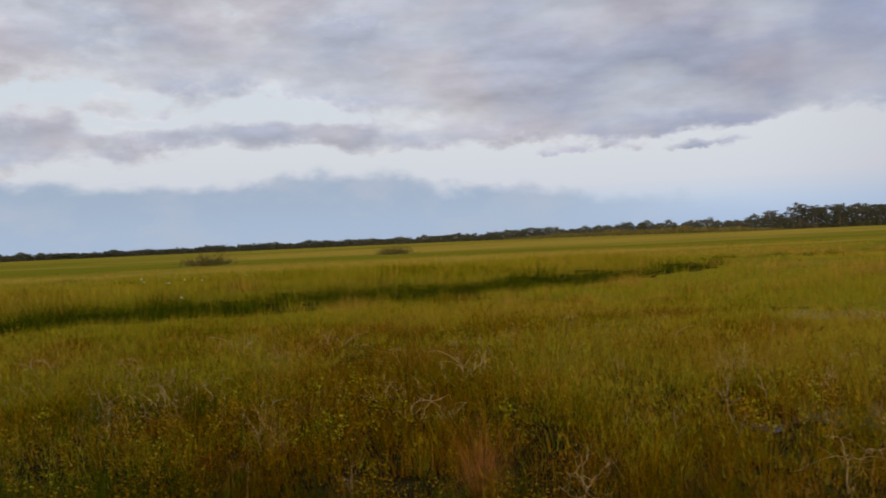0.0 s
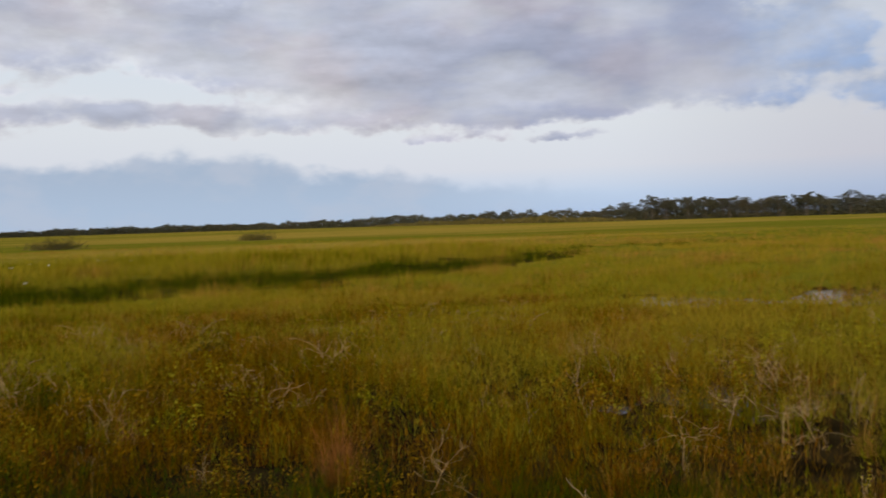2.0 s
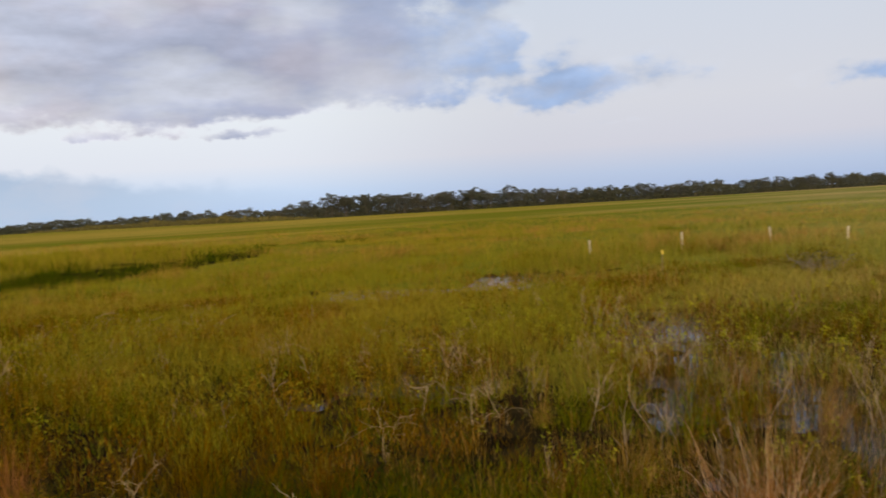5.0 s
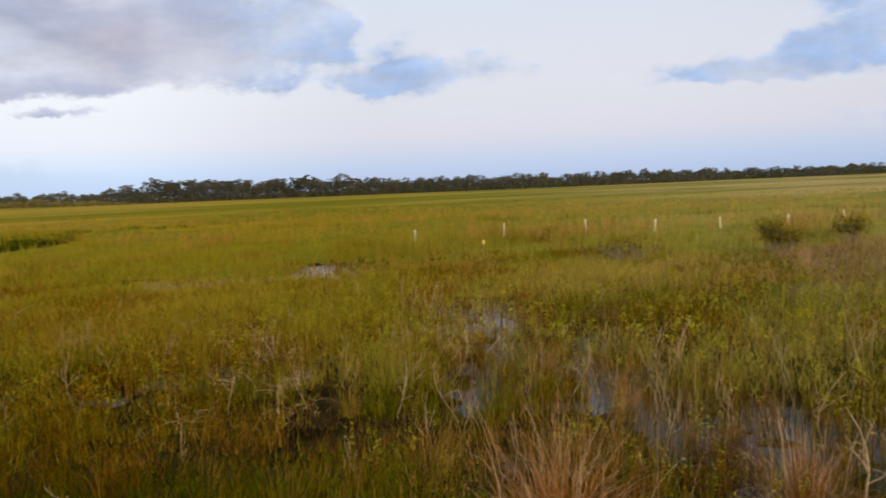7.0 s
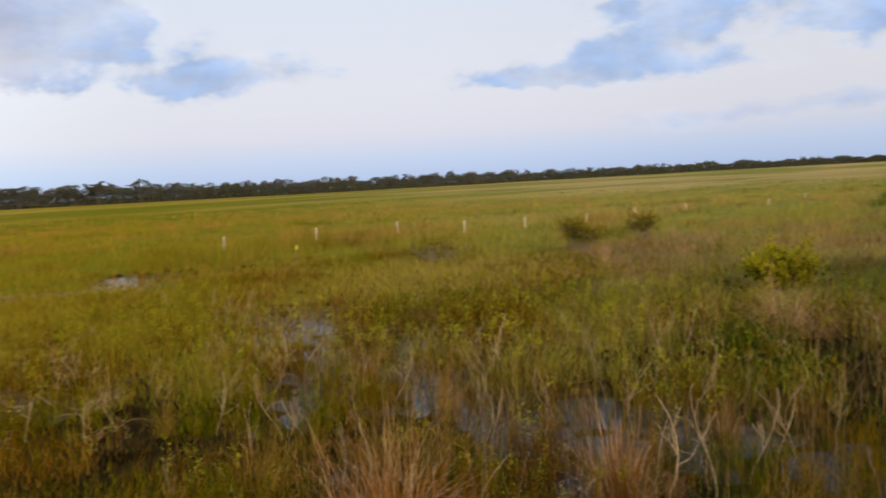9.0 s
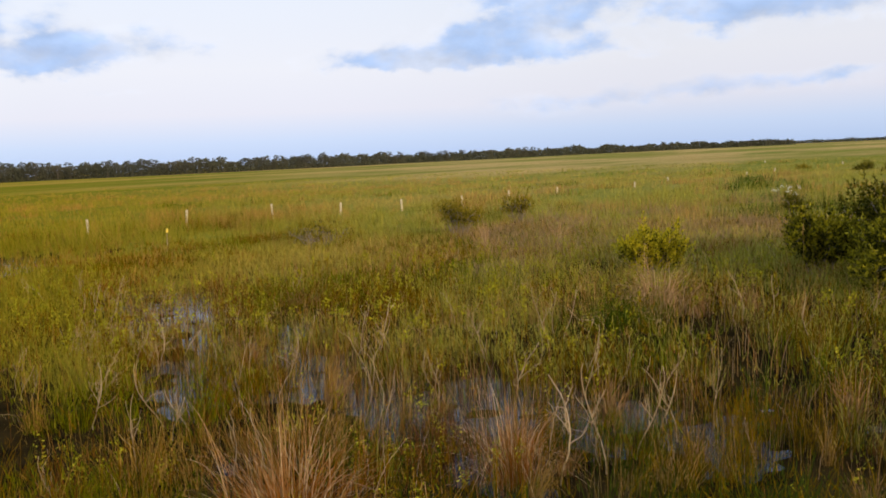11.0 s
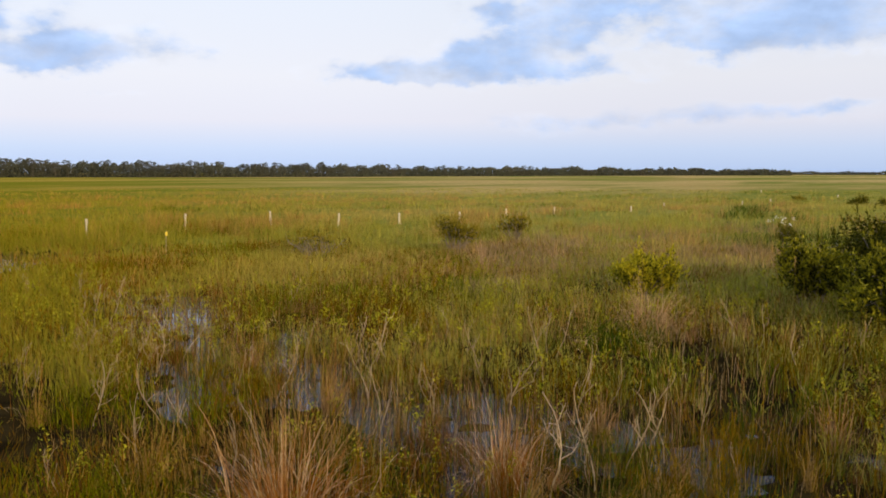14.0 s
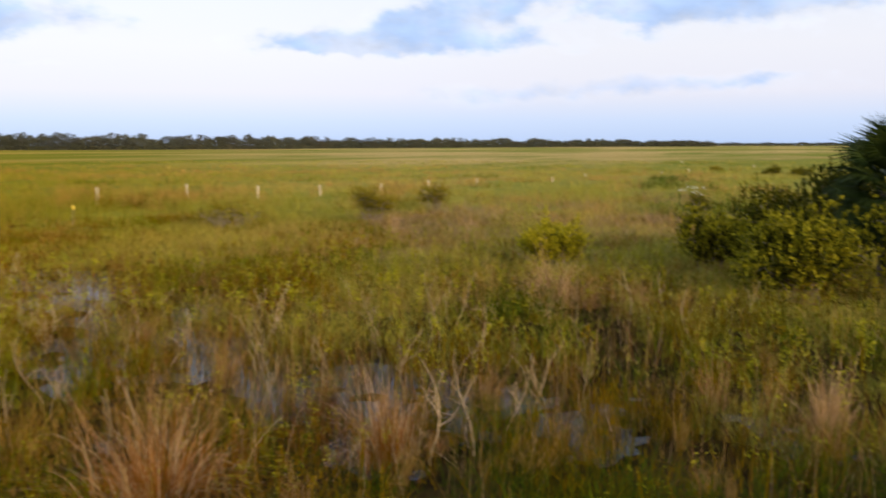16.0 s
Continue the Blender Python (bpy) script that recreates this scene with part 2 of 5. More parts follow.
GREEN = leaf_material("sedge_green", (0.024, 0.034, 0.0016), (0.20, 0.24, 0.010), (0.16, 0.150, 0.005), golden=(0.97, 0.82, 0.16))
OLIVE = leaf_material("sedge_olive", (0.026, 0.018, 0.001), (0.252, 0.1575, 0.0045), (0.21, 0.115, 0.004), golden=(0.95, 0.80, 0.16))
TAN = leaf_material("grass_tan", (0.20, 0.12, 0.03), (0.53, 0.345, 0.11), (0.44, 0.26, 0.085), golden=(0.90, 0.84, 0.48))
RUSSET = leaf_material("grass_russet", (0.028, 0.012, 0.002), (0.29, 0.135, 0.045), (0.19, 0.080, 0.015), golden=(0.95, 0.80, 0.16))
DEEP = leaf_material("rush_deep_green", (0.020, 0.038, 0.003), (0.070, 0.102, 0.008), golden=(0.95, 0.86, 0.20))
MEADOW = leaf_material("meadow_yellow_green", (0.18, 0.188, 0.030), (0.425, 0.375, 0.068), (0.50, 0.355, 0.115), patch=0.05, golden=(0.80, 0.75, 0.27))
GREY = leaf_material("dead_stem_grey", (0.20, 0.135, 0.075), (0.40, 0.28, 0.15), golden=(0.95, 0.80, 0.16))
REDDISH = leaf_material("grass_reddish", (0.13, 0.052, 0.012), (0.44, 0.20, 0.05))
STRAW = leaf_material("straw_orange", (0.10, 0.045, 0.012), (0.58, 0.36, 0.165), (0.36, 0.175, 0.055), patch=3.0)
PALE_STRAW = leaf_material("straw_pale_pink", (0.26, 0.15, 0.07), (0.66, 0.46, 0.25), (0.50, 0.30, 0.14), patch=2.0)
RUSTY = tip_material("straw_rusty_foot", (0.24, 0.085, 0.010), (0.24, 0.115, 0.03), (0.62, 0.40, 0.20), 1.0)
GRASSES = [GREEN, OLIVE, TAN, RUSSET, DEEP, MEADOW, GREY]
FORB = leaf_material("forb_leaf_yellow_green", (0.18, 0.195, 0.011), (0.47, 0.425, 0.026), through_light=0.35)
SHRUB_BRIGHT = leaf_material("shrub_leaf_yellow_green", (0.20, 0.19, 0.008), (0.62, 0.52, 0.022), rough=0.45, through_light=0.4, spec=0.04)
FORB_GOLD = leaf_material("herb_leaf_golden", (0.14, 0.085, 0.005), (0.35, 0.21, 0.012), through_light=0.3)
SHRUB_MID = leaf_material("shrub_leaf_green", (0.075, 0.08, 0.006), (0.46, 0.40, 0.018), rough=0.45, through_light=0.36, spec=0.04)
SHRUB_DULL = leaf_material("shrub_leaf_olive", (0.12, 0.10, 0.010), (0.36, 0.28, 0.03), rough=0.45)
SHRUB_OLIVE = leaf_material("shrub_leaf_dark_olive", (0.04, 0.042, 0.005), (0.22, 0.19, 0.014), rough=0.45, through_light=0.3, spec=0.03)
SHRUB_DARK = leaf_material("shrub_leaf_dark", (0.018, 0.028, 0.004), (0.10, 0.10, 0.010), rough=0.45, spec=0.03)
# darker copy of the shrub leaf: shade inside the crown painted as leaf colour
SHRUB_SHADE = leaf_material("shrub_leaf_shade", (0.022, 0.028, 0.004), (0.07, 0.07, 0.01), rough=0.5, through_light=0.1)
PALM_LEAF = leaf_material("palm_leaf", (0.016, 0.030, 0.006), (0.045, 0.062, 0.012), rough=0.5, through_light=0.15, spec=0.06)
# the greyish haze of distance is mixed into the far leaf colours
TREE_LEAF = leaf_material("far_tree_leaf", (0.05, 0.056, 0.038), (0.105, 0.105, 0.068), (0.10, 0.09, 0.06), patch=0.03, through_light=0.15)
SCRUB_LEAF = leaf_material("far_scrub_leaf", (0.11, 0.10, 0.03), (0.18, 0.145, 0.05), patch=0.03, through_light=0.15)
PETAL = leaf_material("white_bloom", (0.6, 0.6, 0.54), (0.8, 0.8, 0.74))
BARK = solid_material("shrub_bark", (0.16, 0.12, 0.085), (0.27, 0.22, 0.17), 14, 0.9, 0.5)
DEADWOOD = solid_material("bleached_deadwood", (0.26, 0.18, 0.09), (0.50, 0.37, 0.20), 9, 0.75, 0.4, (1, 1, 0.25), True)
TREE_BARK = solid_material("far_tree_bark", (0.085, 0.07, 0.055), (0.16, 0.135, 0.11), 1.2, 0.9, 0.3)
BRUSHWOOD = solid_material("dead_twigs_tan", (0.33, 0.22, 0.09), (0.50, 0.36, 0.17), 9, 0.8, 0.3)
POST = solid_material("post_weathered_cream", (0.48, 0.40, 0.25), (0.62, 0.54, 0.37), 5, 0.6, 0.3, (1, 1, 0.3), True)
YELLOW = solid_material("marker_yellow", (0.75, 0.52, 0.03), (0.82, 0.62, 0.05), 5, 0.5, 0.1)
PALM_BARK = solid_material("palm_trunk_bark", (0.10, 0.08, 0.06), (0.2, 0.16, 0.12), 9, 0.95, 0.7, (1, 1, 2))


def ground_materials():
    peat = bpy.data.materials.new("wet_peat")
    peat.use_nodes = True
    n = Nodes(peat.node_tree)
    pos = n.add("NewGeometry").outputs["Position"]
    col = n.mix(n.step(n.noise(pos, 1.3, 6), 0.35, 0.65), (0.010, 0.007, 0.003), (0.03, 0.02, 0.007))
    bs = n.add("BsdfPrincipled", Base_Color=col, Roughness=0.95)
    bs.inputs["Specular IOR Level"].default_value = 0.0
    n.put(bs.inputs["Normal"], n.add("Bump", Height=n.noise(pos, 14, 5), Strength=0.6, Distance=0.05).outputs[0])
    n.t.links.new(bs.outputs[0], n.add("OutputMaterial").inputs[0])

    far = bpy.data.materials.new("far_meadow_canopy")
    far.use_nodes = True
    n = Nodes(far.node_tree)
    pos = n.add("NewGeometry").outputs["Position"]
    mp = n.add("Mapping", Vector=pos)
    mp.inputs["Rotation"].default_value = (0, 0, radians(28))
    mp.inputs["Scale"].default_value = (0.3, 1.0, 1.0)
    big = n.noise(mp.outputs[0], 0.012, 5, 0.6)
    mid = n.noise(mp.outputs[0], 0.05, 5, 0.6)
    tuft = n.noise(pos, 1.1, 5, 0.65)
    col = n.mix(n.step(big, 0.44, 0.56), (0.18, 0.18, 0.038), (0.40, 0.285, 0.11))
    col = n.mix(n.m("MULTIPLY", n.step(mid, 0.52, 0.68), 0.55), col, (0.32, 0.21, 0.075))
    col = n.mix(n.m("MULTIPLY", n.step(mid, 0.46, 0.34), 0.5), col, (0.11, 0.145, 0.024))
    col = n.mix(n.m("MULTIPLY", n.step(tuft, 0.35, 0.7), 0.45), col, (0.11, 0.105, 0.014))
    col = golden_side(n, pos, col, (0.88, 0.83, 0.33))
    bs = n.add("BsdfPrincipled", Base_Color=col, Roughness=0.9)
    bs.inputs["Specular IOR Level"].default_value = 0.0
    n.put(bs.inputs["Normal"], n.add("Bump", Height=tuft, Strength=0.8, Distance=0.5).outputs[0])
    n.t.links.new(bs.outputs[0], n.add("OutputMaterial").inputs[0])

    water = bpy.data.materials.new("dark_marsh_water")
    water.use_nodes = True
    n = Nodes(water.node_tree)
    pos = n.add("NewGeometry").outputs["Position"]
    col = n.mix(n.step(n.noise(pos, 2.0, 5), 0.4, 0.7), (0.008, 0.011, 0.022), (0.014, 0.018, 0.030))
    scum = n.step(n.noise(pos, 5.0, 6, 0.65), 0.55, 0.72)
    bs = n.add("BsdfPrincipled", Base_Color=col, Roughness=n.m("ADD", 0.015, n.m("MULTIPLY", scum, 0.09)), IOR=1.27)
    n.put(bs.inputs["Normal"], n.add("Bump", Height=n.noise(pos, 7, 3), Strength=0.08, Distance=0.02).outputs[0])
    n.t.links.new(bs.outputs[0], n.add("OutputMaterial").inputs[0])
    return peat, far, water


PEAT, CANOPY, WATER = ground_materials()

# ---------------------------------------------------------------- mesh helpers

rng = np.random.default_rng(7)


def raw_mesh(name, verts, loops, starts, mats=None, materials=()):
    """A mesh from flat arrays."""
    me = bpy.data.meshes.new(name)
    me.vertices.add(len(verts))
    me.vertices.foreach_set("co", np.ascontiguousarray(verts, np.float32).ravel())
    me.loops.add(len(loops))
    me.loops.foreach_set("vertex_index", np.ascontiguousarray(loops, np.int32))
    me.polygons.add(len(starts))
    me.polygons.foreach_set("loop_start", np.ascontiguousarray(starts, np.int32))
    for mt in materials:
        me.materials.append(mt)
    if mats is not None:
        me.polygons.foreach_set("material_index", np.ascontiguousarray(mats, np.int32))
    me.update(calc_edges=True)
    return me


def joined(name, pieces, materials):
    """One mesh from pieces of (verts, loops, starts, mats)."""
    vs, ls, ss, ms, nv, nl = [], [], [], [], 0, 0
    for v, l, s, m in pieces:
        vs.append(v), ls.append(l + nv), ss.append(s + nl), ms.append(m)
        nv, nl = nv + len(v), nl + len(l)
    return raw_mesh(name, np.concatenate(vs), np.concatenate(ls), np.concatenate(ss), np.concatenate(ms), materials)


def blade_arrays(base, h, w, lean, turn, mats, segs=3, curl=1.0, face=None, droop=0.0):
    """Tapered, bowed blades. base: n x 3; h, w, lean (tip's reach over h), turn (way of lean) and mats: n each."""
    n = len(base)
    face = rng.uniform(0, 2 * np.pi, n) if face is None else face
    go = np.stack([np.cos(turn), np.sin(turn), np.zeros(n)], 1)
    wide = np.stack([np.cos(face), np.sin(face), np.zeros(n)], 1)
    per = 2 * segs + 1
    v = np.empty((n, per, 3), np.float32)
    for k in range(segs + 1):
        s = k / segs
        c = base + go * (lean * h * s ** (1 + curl))[:, None]
        c[:, 2] += h * (s - np.minimum(0.5 * lean ** 2, 0.75) * s ** 2.2 - droop * s ** 4)
        if k < segs:
            half = wide * (w * 0.5 * (1 - 0.55 * s))[:, None]
            v[:, 2 * k], v[:, 2 * k + 1] = c - half, c + half
        else:
            v[:, 2 * segs] = c
    pat, st = [], []
    for k in range(segs - 1):
        st.append(len(pat))
        pat += [2 * k, 2 * k + 1, 2 * k + 3, 2 * k + 2]
    st.append(len(pat))
    pat += [2 * segs - 2, 2 * segs - 1, 2 * segs]
    k = np.arange(n)[:, None]
    return (v.reshape(-1, 3), (np.array(pat) + k * per).ravel(), (np.array(st) + k * len(pat)).ravel(), np.repeat(mats, segs))


def leaf_arrays(at, size, way=None, aspect=0.42, mats=None):
    """Small pointed leaves, two triangles folded along the rib."""
    n = len(at)
    if way is None:
        way = rng.normal(size=(n, 3))
        way[:, 2] = way[:, 2] * 0.6 + 0.25
    way = way / np.linalg.norm(way, axis=1)[:, None]
    side = np.cross(way, rng.normal(size=(n, 3)))
    side /= np.linalg.norm(side, axis=1)[:, None] + 1e-9
    up = np.cross(side, way)
    s = np.broadcast_to(size, (n,))[:, None]
    mid = at + way * s * 0.5
    v = np.stack([at, mid + side * s * aspect * 0.5 + up * s * 0.06, at + way * s - up * s * 0.05, mid - side * s * aspect * 0.5 + up * s * 0.06], 1)
    k = np.arange(n)[:, None] * 4
    loops = (np.array([0, 1, 2, 0, 2, 3]) + k).ravel()
    starts = np.arange(2 * n) * 3
    m = np.zeros(n, int) if mats is None else mats
    return v.reshape(-1, 3), loops, starts, np.repeat(m, 2)


def tube_arrays(points, radii, sides=5, mat=0):
    """A tapered tube along points."""
    p = np.array(points, float)
    r = np.array(radii, float)
    n = len(p)
    d = np.gradient(p, axis=0)
    d /= np.linalg.norm(d, axis=1)[:, None] + 1e-9
    ref = np.array([0.31, 0.95, 0.05])
    a = np.cross(d, ref)
    a /= np.linalg.norm(a, axis=1)[:, None] + 1e-9
    b = np.cross(d, a)
    ang = np.arange(sides) * 2 * np.pi / sides
    ring = np.cos(ang)[None, :, None] * a[:, None] + np.sin(ang)[None, :, None] * b[:, None]
    v = (p[:, None] + ring * r[:, None, None]).reshape(-1, 3)
    loops, starts = [], []
    for i in range(n - 1):
        for j in range(sides):
            starts.append(len(loops))
            k = (j + 1) % sides
            loops += [i * sides + j, i * sides + k, (i + 1) * sides + k, (i + 1) * sides + j]
    starts.append(len(loops))
    loops += [(n - 1) * sides + j for j in range(sides)]
    return v, np.array(loops), np.array(starts), np.full(len(starts), mat)


def holder(name, m, label, category, group="", kind=""):
    """An empty at a thing's base."""
    ob = new(name)
    ob.empty_display_size = 0.2
    ob.matrix_world = m
    return tagged(ob, label, category, group, kind)


def child(name, me, parent, label=""):
    ob = new(name, me)
    ob.parent = parent
    return tagged(ob, label)


def vnoise(x, y, scale, seed):
    """Smooth noise 0..1 over the plan, one cell every scale metres."""
    table = np.random.default_rng(seed).random((64, 64))
    u, v = x / scale, y / scale
    i, j = np.floor(u).astype(int), np.floor(v).astype(int)
    fu, fv = u - i, v - j
    fu, fv = fu * fu * (3 - 2 * fu), fv * fv * (3 - 2 * fv)
    g = lambda a, b: table[a % 64, b % 64]  # noqa: E731
    return (g(i, j) * (1 - fu) + g(i + 1, j) * fu) * (1 - fv) + (g(i, j + 1) * (1 - fu) + g(i + 1, j + 1) * fu) * fv


def fbm(x, y, scale, seed):
    return 0.55 * vnoise(x, y, scale, seed) + 0.3 * vnoise(x, y, scale / 2.3, seed + 1) + 0.15 * vnoise(x, y, scale / 5, seed + 2)


def polar(azimuth, dist):
    a = radians(azimuth)
    return math.sin(a) * dist, math.cos(a) * dist


# ---------------------------------------------------------------- plan of the marsh

# open water: x, y, half length, half width, turn, clearing
POOLS = [
    (18.6, 28.0, 2.9, 1.25, 57, 2.0), (12.1, 29.4, 1.5, 0.7, 68, 1.5), (14.4, 25.0, 0.7, 0.4, 60, 0.9), (22.3, 27.6, 1.3, 0.7, 52, 0.75),
    (12.7, 10.6, 1.0, 0.55, 48, 1.6), (10.1, 5.5, 0.8, 0.5, 30, 1.15), (8.4, 5.8, 0.7, 0.35, 35, 1.0), (9.75, 3.4, 0.6, 0.3, 20, 0.9), (8.2, 4.4, 0.9, 0.4, 30, 1.25), (9.1, 2.5, 0.5, 0.3, 20, 0.7), (8.4, 9.1, 0.6, 0.35, 50, 0.9), (11.3, 11.7, 0.7, 0.35, 50, 1.0), (9.7, 10.5, 0.6, 0.3, 50, 0.9), (14.2, 14.9, 0.8, 0.4, 45, 0.85),
    (7.8, 4.2, 0.7, 0.4, 30, 1.2), (8.6, 9.5, 0.4, 0.3, -30, 0.7), (12.6, 14.0, 0.9, 0.4, -40, 0.6),
    (11.2, 11.7, 0.45, 0.3, -40, 0.75), (8.3, 15.1, 0.8, 0.35, -30, 0.75), (6.0, 13.4, 0.8, 0.35, -20, 0.8), (-4.0, 16.2, 0.5, 0.4, 0, 0.85),
    (1.5, 24.6, 0.5, 0.6, 0, 0.85), (6.2, 13.8, 0.6, 0.5, 0, 0.7), (-5.5, 20.2, 0.7, 0.4, 0, 0.7), 
    (15.0, 8.4, 0.8, 0.35, -60, 0.5), (10.2, 4.9, 0.7, 0.3, -60, 0.6), (9.2, 7.6, 0.9, 0.35, -40, 0.6),
    (7.0, 6.6, 0.6, 0.35, 0, 0.6), (11.5, 0.8, 0.4, 0.25, 90, 0.8), (10.1, 0.7, 0.6, 0.25, 75, 0.75), (9.4, 0.0, 0.6, 0.3, 80, 0.75),
]


def wetness(x, y):
    """0 where the growth is thick, 1 in open water."""
    best = np.zeros_like(x)
    rag = (fbm(x, y, 0.9, 11) - 0.5) * 1.4 + (fbm(x, y, 0.35, 17) - 0.5) * 3.0
    for px, py, rx, ry, turn, w in POOLS:
        c, s = math.cos(radians(turn)), math.sin(radians(turn))
        u, v = (x - px) * c + (y - py) * s, -(x - px) * s + (y - py) * c
        q = (u / rx) ** 2 + (v / ry) ** 2
        best = np.maximum(best, np.clip(w * np.clip(1.3 - q + rag, 0, 1), 0, 1))
    return best


def openness(x, y):
    """1 along the shallow run of half-open water that winds through the near sedge, 0 away from it."""
    run = [(14.5, 16.0), (12.2, 12.5), (10.2, 9.5), (9.0, 6.5), (9.1, 4.8), (9.3, 2.9), (9.2, 2.1)]
    d = np.full_like(x, 99.0)
    for (ax, ay), (bx, by) in zip(run, run[1:]):
        t = np.clip(((x - ax) * (bx - ax) + (y - ay) * (by - ay)) / ((bx - ax) ** 2 + (by - ay) ** 2), 0, 1)
        d = np.minimum(d, np.hypot(x - ax - t * (bx - ax), y - ay - t * (by - ay)))
    side = np.minimum(np.hypot(x - 6.4, (y - 13.4) * 0.8), np.minimum(np.hypot(x - 18, y - 26.5) * 0.8, np.hypot(x - 13, y - 28) * 0.8))
    d = np.minimum(d, side) + np.clip(3.1 - y, 0, 1.5) * 1.0
    return np.exp(-(np.maximum(d + (fbm(x, y, 1.5, 13) - 0.5) * 2.6 - 0.3, 0) / 1.3) ** 2)


def shallows(x, y):
    """1 where low, thin growth stands in the wet hollow among the prairie grass."""
    ax, ay, bx, by = 12.0, 28.6, 21.5, 25.0
    t = np.clip(((x - ax) * (bx - ax) + (y - ay) * (by - ay)) / ((bx - ax) ** 2 + (by - ay) ** 2), 0, 1)
    d = np.hypot(x - ax - t * (bx - ax), y - ay - t * (by - ay)) + (fbm(x, y, 3.0, 45) - 0.5) * 3.0
    return np.clip((3.8 - d) / 2.0, 0, 1)


def band(x, y):
    """Metres past the ragged near edge of the rush-filled slough."""
    edge = np.interp(x, [-60, -30, -17, -12, -6, 1.5, 9, 14, 18, 30, 45], [8, 20, 33, 38.5, 40.5, 43.2, 49.5, 53.5, 57, 64, 74])
    return y - edge - (fbm(x, y, 5.0, 43) - 0.5) * 5.0


def slough(x, y):
    """1 in the thick of the rushes, falling off gently behind and to the east."""
    b = band(x, y)
    rise, fall = np.clip((b + 4) / 6, 0, 1), np.clip((9 - b) / 7.5, 0, 1)
    return rise * rise * (3 - 2 * rise) * fall ** 1.3 * np.clip((19 - x) / 8, 0, 1)


def build_ground():
    radii = np.concatenate([[0.6], np.arange(1.5, 20, 0.17), np.arange(20, 32, 0.33), np.geomspace(32.5, 150, 40), np.geomspace(165, 4500, 40)])
    secs = 480
    ang = np.arange(secs) * 2 * np.pi / secs
    x, y = np.outer(radii, np.sin(ang)).ravel(), np.outer(radii, np.cos(ang)).ravel()
    r = np.hypot(x, y)
    rise = np.clip((r - 34) / 30, 0, 1)
    rise = rise * rise * (3 - 2 * rise)
    z = 0.085 - 0.30 * wetness(x, y) - 0.12 * openness(x, y) + ((fbm(x, y, 1.7, 3) - 0.5) * 0.16 + ((fbm(x, y, 0.34, 7) - 0.5) * 0.34 + (fbm(x, y, 0.8, 8) - 0.5) * 0.16) * np.clip(0.3 + wetness(x, y) + 0.7 * openness(x, y), 0, 1) * (r < 22)) * (r < 150) + rise * 0.55 * (1 - 0.55 * slough(x, y))
    z += (fbm(x, y, 160, 5) - 0.5) * 0.25 * np.clip((r - 150) / 200, 0, 1)
    v = np.concatenate([np.stack([x, y, z], 1), [[0, 0, 0.08]]])
    nr = len(radii)
    i, j = np.meshgrid(np.arange(nr - 1), np.arange(secs), indexing="ij")
    k = (j + 1) % secs
    quads = np.stack([i * secs + j, (i + 1) * secs + j, (i + 1) * secs + k, i * secs + k], -1).reshape(-1, 4)
    fan = np.stack([np.full(secs, nr * secs), np.arange(secs), (np.arange(secs) + 1) % secs], 1)
    m = (nr - 1) * secs
    far = (r + (fbm(x, y, 1.6, 15) - 0.5) * 26 > 27)[:m] & (r[:m] > 19) & (slough(x, y)[:m] < 0.15) & (wetness(x, y)[:m] < 0.3)
    loops = np.concatenate([quads.ravel(), fan.ravel()])
    starts = np.concatenate([np.arange(len(quads)) * 4, len(quads) * 4 + np.arange(secs) * 3])
    me = raw_mesh("ground", v, loops, starts, np.concatenate([far.astype(int), np.zeros(secs, int)]), (PEAT, CANOPY))
    me.polygons.foreach_set("use_smooth", np.ones(len(me.polygons), bool))
    tagged(new("ground", me), "flat peat marsh running out to a grassy plain", "ground", kind="structure")


def build_water():
    secs, rad = 96, 90.0
    ang = np.arange(secs) * 2 * np.pi / secs
    v = np.stack([np.sin(ang) * rad, np.cos(ang) * rad, np.zeros(secs)], 1)
    me = raw_mesh("water", v, np.arange(secs)[::-1], [0], [0], (WATER,))
    tagged(new("water", me), "still dark shallow water reflecting the dusk sky", "water", kind="structure")


build_ground()
build_water()

# ---------------------------------------------------------------- grasses and sedges

AZ0, AZ1 = -36.0, 102.0


def scatter(r0, r1, per_m2):
    a0, a1 = radians(AZ0), radians(AZ1)
    n = int(0.5 * (a1 - a0) * (r1 * r1 - r0 * r0) * per_m2)
    r = np.sqrt(rng.uniform(r0 * r0, r1 * r1, n))
    a = rng.uniform(a0, a1, n)
    return np.sin(a) * r, np.cos(a) * r


